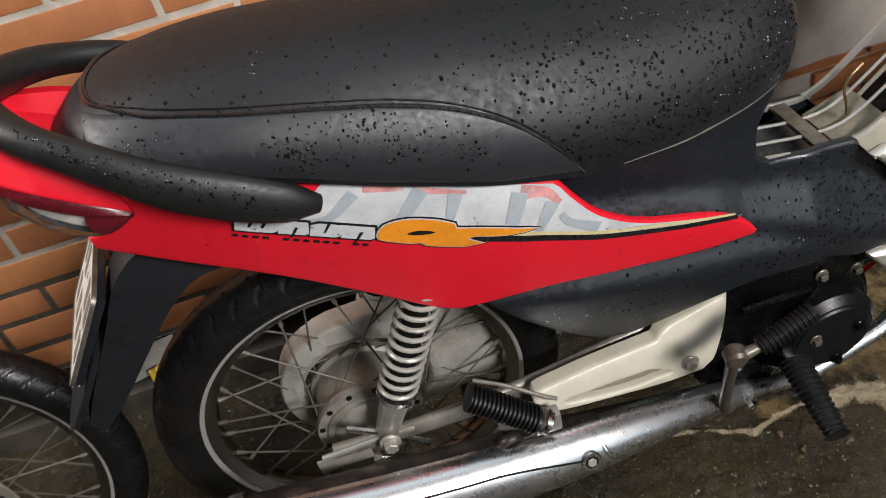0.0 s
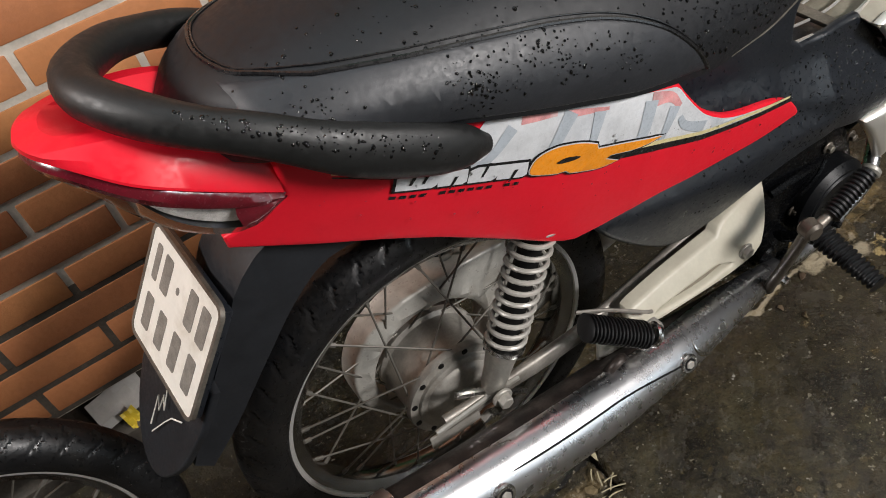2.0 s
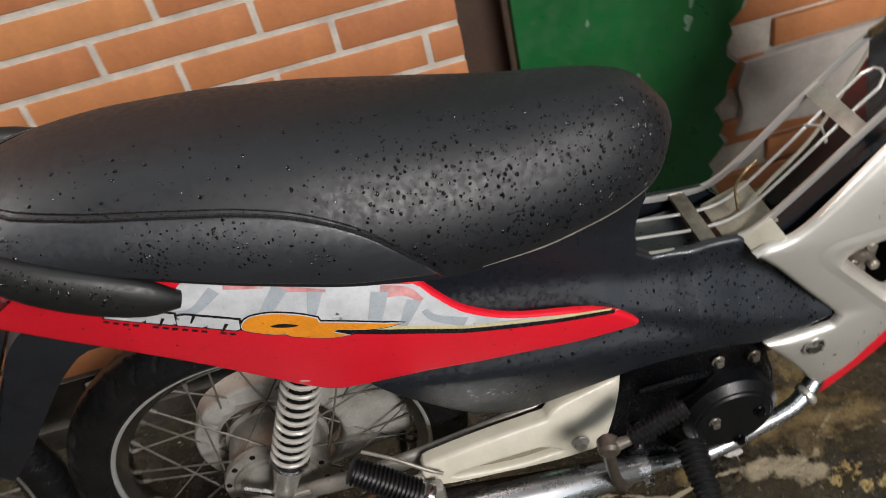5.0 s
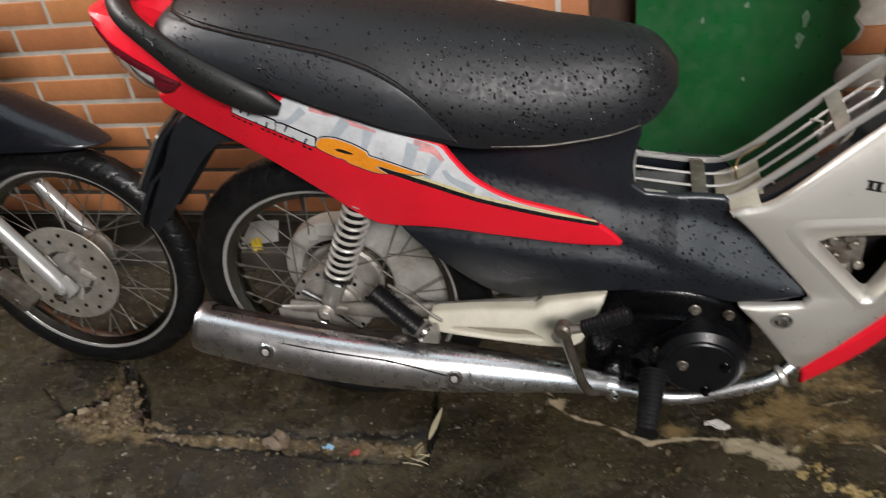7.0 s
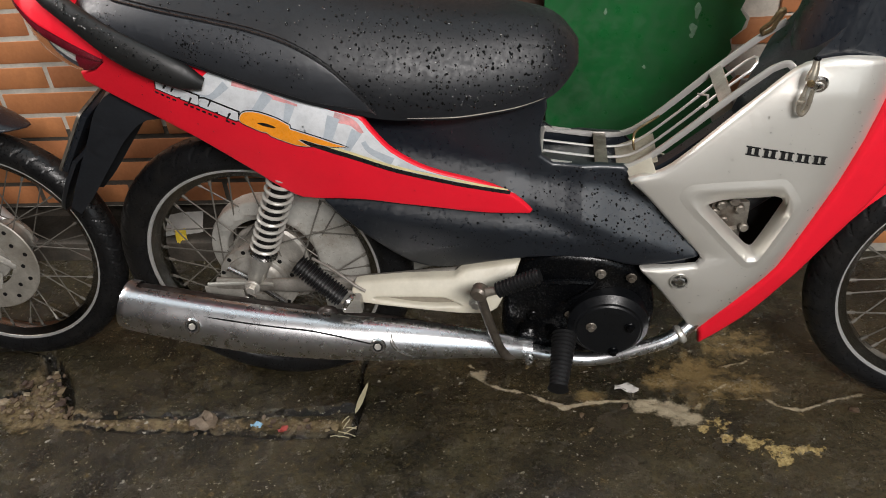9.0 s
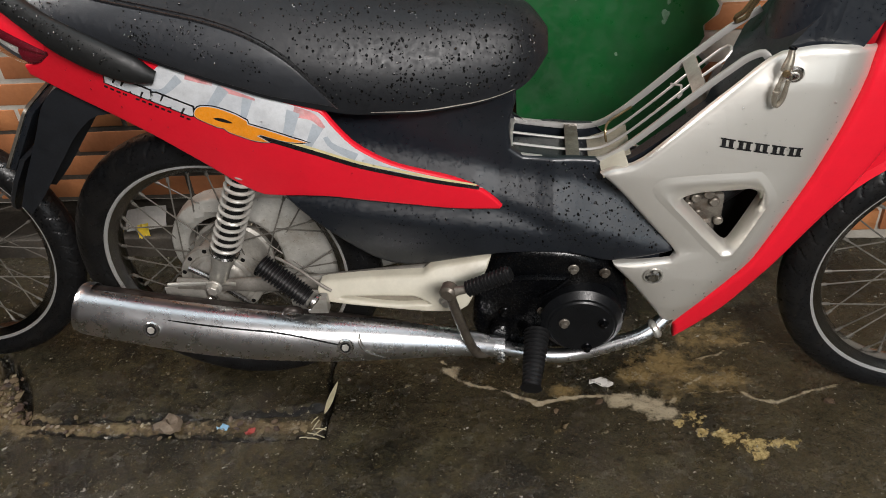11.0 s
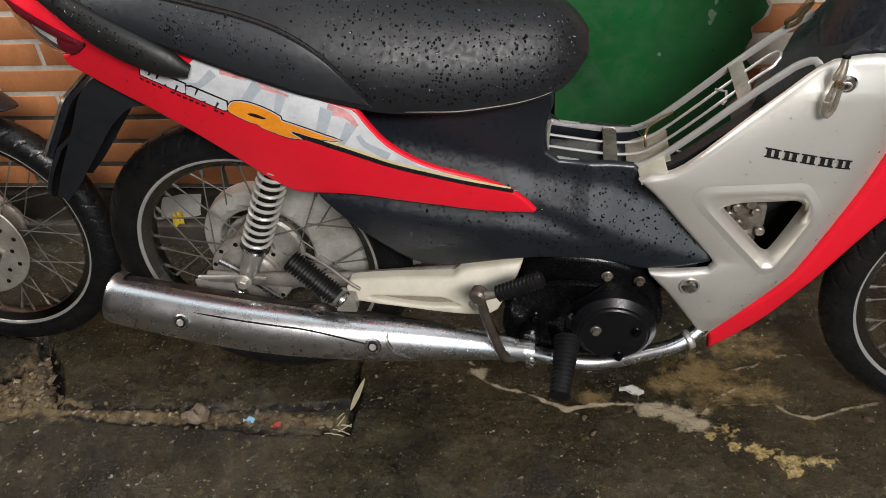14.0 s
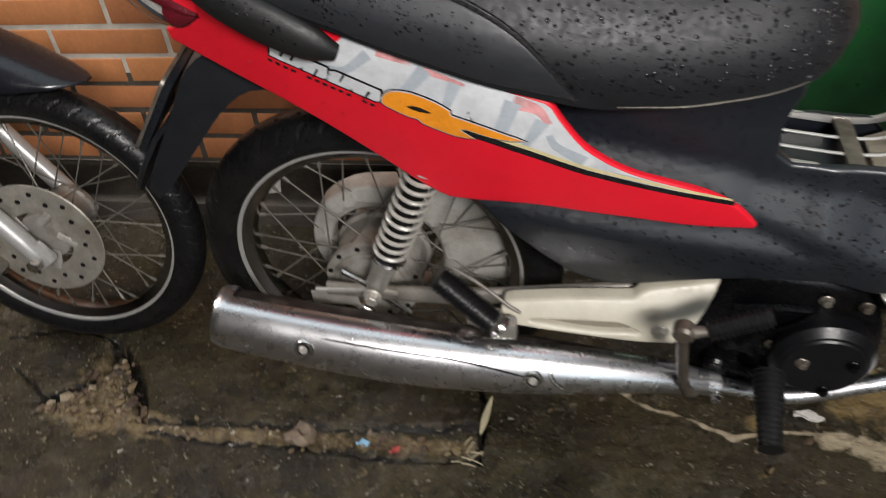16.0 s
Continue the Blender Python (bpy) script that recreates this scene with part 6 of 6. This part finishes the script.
for k in range(260):
    u = rs.random()
    if k < 190:
        v = rs.random() ** 0.7
        x, y, r = -0.615 + 0.03 * v + (u - 0.5) * (0.03 + 0.19 * v), 0.14 - 0.145 * v, 0.0020 + 0.0065 * rs.random() ** 2.5
    else:
        x = -0.45 + 0.55 * u
        y, r = ramp(x, [-0.47, -0.18, 0.1], [-0.017, -0.010, -0.005]) + rs.gauss(0, 0.010), 0.0015 + 0.0045 * rs.random() ** 2
    pebble("crumb", x, y, r, M_PALE_STONE if rs.random() < 0.12 else M_STONE, "crumb of broken concrete", "rubble", 0.7, rs.randint(0, 999))


def scrap(name, x, y, w, d, material, label, turn=0, tilt=0, lift=0.006, category="litter"):
    me = to_mesh(name, [(-w / 2 + w * i / 4, -d / 2 + d * j / 4, 0.006 * math.sin(i * 1.7 + j * 1.1)) for j in range(5) for i in range(5)], grid_faces(5, 5, False), angle=20)
    bm = bmesh.new()
    bm.from_mesh(me)
    bmesh.ops.solidify(bm, geom=bm.faces[:], thickness=0.0012)
    from_bm(name, bm, me=me, angle=20)
    me.materials.append(material)
    ob = new(name, me)
    ob.matrix_world = pose(x, y, ground_z(x, y) + lift, tilt, 0, turn)
    return tagged(ob, label, category)


scrap("paper_scrap", -0.470, 0.612, 0.10, 0.060, M_PAPER, "crumpled white paper lying on the ledge under the wall", 12, 40, 0.075)
scrap("candy_wrapper", -0.462, 0.568, 0.026, 0.036, M_YPAPER, "small yellow wrapper beside the paper", 20, 60, 0.068)
scrap("plastic_bit", -0.085, -0.014, 0.022, 0.009, M_BLUE, "pale blue plastic scrap in the joint", 10)
scrap("plastic_bit", -0.03, -0.022, 0.02, 0.006, mat("red_plastic", (0.35, 0.06, 0.05), 0.5), "dull red plastic scrap in the joint", 35)
scrap("dry_leaf", 0.628, 0.108, 0.045, 0.016, M_PAPER, "pale curled leaf on the wet pavement", -8)
for k in range(7):
    x0, y0 = 0.085 + rs.gauss(0, 0.014), -0.015 + rs.gauss(0, 0.012)
    a = rs.uniform(-0.4, 1.4)
    l = rs.uniform(0.015, 0.04)
    p = [(x0 + l * u * math.cos(a), y0 + l * u * math.sin(a) + 0.002 * math.sin(3 * u), ground_z(x0, y0) + 0.004 + 0.002 * u) for u in (0, 0.33, 0.66, 1)]
    tagged(part("straw", tube("straw", cr(p, 8), 0.0011, 5), M_STRAW), "dry straw stalk caught in the joint", "straw", group="straw in the joint")
me = sheet("leaf", cr([(0.0, 0.0), (0.007, 0.03), (0.006, 0.075), (-0.004, 0.035)], 20, True), lambda x, z: 0.003 * math.sin(40 * z), 0.001, 0.01)
me.transform(pose(0.107, 0.012, 0.012, -80, 0, -6))
tagged(part("grass_blade", me, M_STRAW), "pale dead grass blade in the joint", "grass")

# ---- rain drops on the bodywork ----
def drops(name, places, parent, label):
    """Many small flat drops of uneven outline, joined: places of (point, normal, radius)."""
    verts, faces = [], []
    for p, n, r in places:
        p, n = Vector(p), Vector(n).normalized()
        u = (Vector((0, 0, 1)) - n * n.z)
        u = u.normalized() if u.length > 0.2 else n.orthogonal().normalized()
        v = n.cross(u)
        run = 1.0 + 0.7 * rs.random() ** 3
        wob = [rs.uniform(0.72, 1.15) for _ in range(7)]
        b = len(verts)
        verts.append(p + n * r * 0.42)
        for rr, h in ((0.62, 0.34), (1.0, 0.0)):
            for k in range(7):
                a = 2 * math.pi * k / 7
                verts.append(p + (u * math.cos(a) * run + v * math.sin(a)) * r * rr * wob[k] + n * r * h)
        for k in range(7):
            q = (k + 1) % 7
            faces += [(b, b + 1 + k, b + 1 + q), (b + 1 + k, b + 8 + k, b + 8 + q, b + 1 + q)]
        faces.append(tuple(b + 8 + k for k in range(7))[::-1])
    me = to_mesh(name, verts, faces, angle=80)
    return part(name, me, M_CLEAR if "red" in label or "silencer" in label or "silver" in label else M_DROP, parent, label, kind="stuff")


M_CLEAR = clear_mat("rain_bead", (1, 1, 1), 0.02, 1.33)
M_DROP = mat("rain_drop", (0.003, 0.003, 0.003), 0.08, vary=0.0, rough_vary=0.0, spec=0.5)


def normal_of(f, x, z, e=0.002):
    return Vector((-(f(x + e, z) - f(x - e, z)) / (2 * e), 1, -(f(x, z + e) - f(x, z - e)) / (2 * e))) * -1


places = []
sy = lambda x, z: -seat_y(x, z)
while len(places) < 1500:
    x = rs.uniform(-0.12, 0.55)
    if rs.random() > ramp(x, [-0.12, 0.2, 0.30, 0.55], [0.20, 0.22, 1, 1]):
        continue
    b, t = ramp(x, SX, S_B), ramp(x, SX, S_T)
    z = b + (t - b) * rs.uniform(0.06, 0.97) ** 0.8
    places.append(((x, sy(x, z) - 0.0004, z), normal_of(sy, x, z), 0.0005 + 0.0017 * rs.random() ** 2.4))
clusters = [(rs.uniform(-0.10, 0.20), rs.uniform(0.25, 0.75)) for _ in range(14)]
for _ in range(420):
    cx, cu = rs.choice(clusters)
    x, u = cx + rs.gauss(0, 0.012), cu + rs.gauss(0, 0.09)
    b, t = ramp(x, SX, S_B), ramp(x, SX, S_T)
    z = b + (t - b) * min(0.9, max(0.08, u))
    if -0.12 < x < 0.24 and z < ramp(x, [-0.12, 0.024, 0.129, 0.23], [0.822, 0.803, 0.779, 0.732]):
        places.append(((x, sy(x, z) - 0.0026, z), normal_of(sy, x, z), 0.0004 + 0.0011 * rs.random() ** 2.2))
drops("rain_water", places, seat, "beads of rain on the seat")
places = []
inside = lambda x, z: z > ramp(x, [0.45, 0.5, 0.6, 0.66, 0.75], [0.40, 0.40, 0.39, 0.385, 0.388]) and z < ramp(x, [0.3, 0.50, 0.53, 0.64, 0.66, 0.75], [0.52, 0.50, 0.535, 0.52, 0.50, 0.395])
while len(places) < 620:
    x, z = rs.uniform(0.33, 0.75), rs.uniform(0.385, 0.53)
    if inside(x, z) and (x > 0.5 or rs.random() < 0.3):
        places.append(((x, y_black(x, z) - 0.0003, z), normal_of(y_black, x, z), 0.0005 + 0.0016 * rs.random() ** 2.2))
drops("rain_water", places, bike, "beads of rain on the black panel")

places = []
while len(places) < 300:
    i = rs.randrange(4, 26)
    p, q = Vector(path[i]), Vector(path[i + 1])
    t = (q - p).normalized()
    a = radians(rs.uniform(5, 120))
    n = (Vector((0, 0, 1)) * math.cos(a) * high[i] + Vector((0, -1, 0)) * math.sin(a))
    places.append((p + (q - p) * rs.random() + n * (rad[i] - 0.0004), n, 0.0005 + 0.0015 * rs.random() ** 2.4))
drops("rain_water", places, bike, "beads of rain on the grab rail")
places = []
while len(places) < 260:
    i = rs.choice([rs.randrange(4, 58), rs.randrange(36, 58), rs.randrange(12, 18)])
    p, q = Vector(mp[i][:3]), Vector(mp[i + 1][:3])
    a = radians(rs.uniform(-5, 110))
    n = Vector((0.1, -math.sin(a), math.cos(a)))
    places.append((p + (q - p) * rs.random() + n * (mp[i][3] + 0.0042), n, 0.0005 + 0.0012 * rs.random() ** 2.2))
drops("rain_water", places, exhaust, "beads of rain on the silencer")
places = []
while len(places) < 90:
    x = rs.uniform(-0.1, 0.46)
    z = ramp(x, RX, RZ) + rs.uniform(-0.05, 0.03)
    if z > ramp(x, [-0.1, 0.13, 0.24, 0.47], [0.67, 0.52, 0.515, 0.48]):
        places.append(((x, y_red(x, z) - 0.0030, z), normal_of(y_red, x, z), 0.0006 + 0.0011 * rs.random() ** 1.6))
drops("rain_water", places, bike, "beads of rain on the red panel")
places = []
while len(places) < 110:
    x, z = rs.uniform(0.66, 0.96), rs.uniform(0.25, 0.70)
    if ramp(z, [0.25, 0.36, 0.39, 0.52, 0.62, 0.70], [0.74, 0.68, 0.75, 0.66, 0.79, 0.88]) + 0.01 < x < ramp(z, [0.25, 0.35, 0.434, 0.577, 0.70], [0.80, 0.87, 0.90, 0.945, 0.965]) and not (0.71 < x < 0.885 and 0.37 < z < 0.525):
        places.append(((x, y_shield(x, z) - 0.0003, z), normal_of(y_shield, x, z), 0.0005 + 0.0013 * rs.random() ** 2))
drops("rain_water", places, bike, "beads of rain on the silver leg shield")

# ---- bricks, last ----
def brick_mesh(l):
    return from_bm("brick", box_bm(bmesh.new(), (0, 0, 0), (l, 0.05, COURSE - JOINT), 0.0028), angle=50)


full = brick_mesh(LENGTH - JOINT)
full.materials.append(M_BRICK)
rest = bmesh.new()
for k in range(2, 47):
    z = 0.0515 + COURSE * (k + 0.5)
    x = 0.329 if k % 2 == 1 else 0.192
    cut = BRICK_END - x - JOINT / 2
    if k < 16:
        m = brick_mesh(cut)
        m.materials.append(M_BRICK)
        part("brick", m, None, wall_brick, at=pose(x + JOINT / 2 + cut / 2, WALL_Y + 0.025, z))
    else:
        box_bm(rest, (x + JOINT / 2 + cut / 2, WALL_Y + 0.025, z), (cut, 0.05, COURSE - JOINT))
    n = 0
    while x > -3.9:
        if k < 16 and n < 9:
            part("brick", full, None, wall_brick, at=pose(x - LENGTH / 2, WALL_Y + 0.025 + rs.uniform(-0.0008, 0.0008), z + rs.uniform(-0.0008, 0.0008), 0, rs.uniform(-0.25, 0.25), 0))
        else:
            box_bm(rest, (x - LENGTH / 2, WALL_Y + 0.025, z), (LENGTH - JOINT, 0.05, COURSE - JOINT))
        x -= LENGTH
        n += 1
part("far_bricks", from_bm("far_bricks", rest, smooth=False), M_BRICK, wall_brick, "further bricks of the wall", kind="stuff")
for k in range(0, 14):
    z = 0.02 + COURSE * (k + 0.5)
    for n in range(3):
        x = 0.80 + LENGTH * n + (0.13 if k % 2 else 0)
        part("brick", full, None, wall_right, at=pose(x + LENGTH / 2, WALL_Y + 0.025 + 0.022, z))
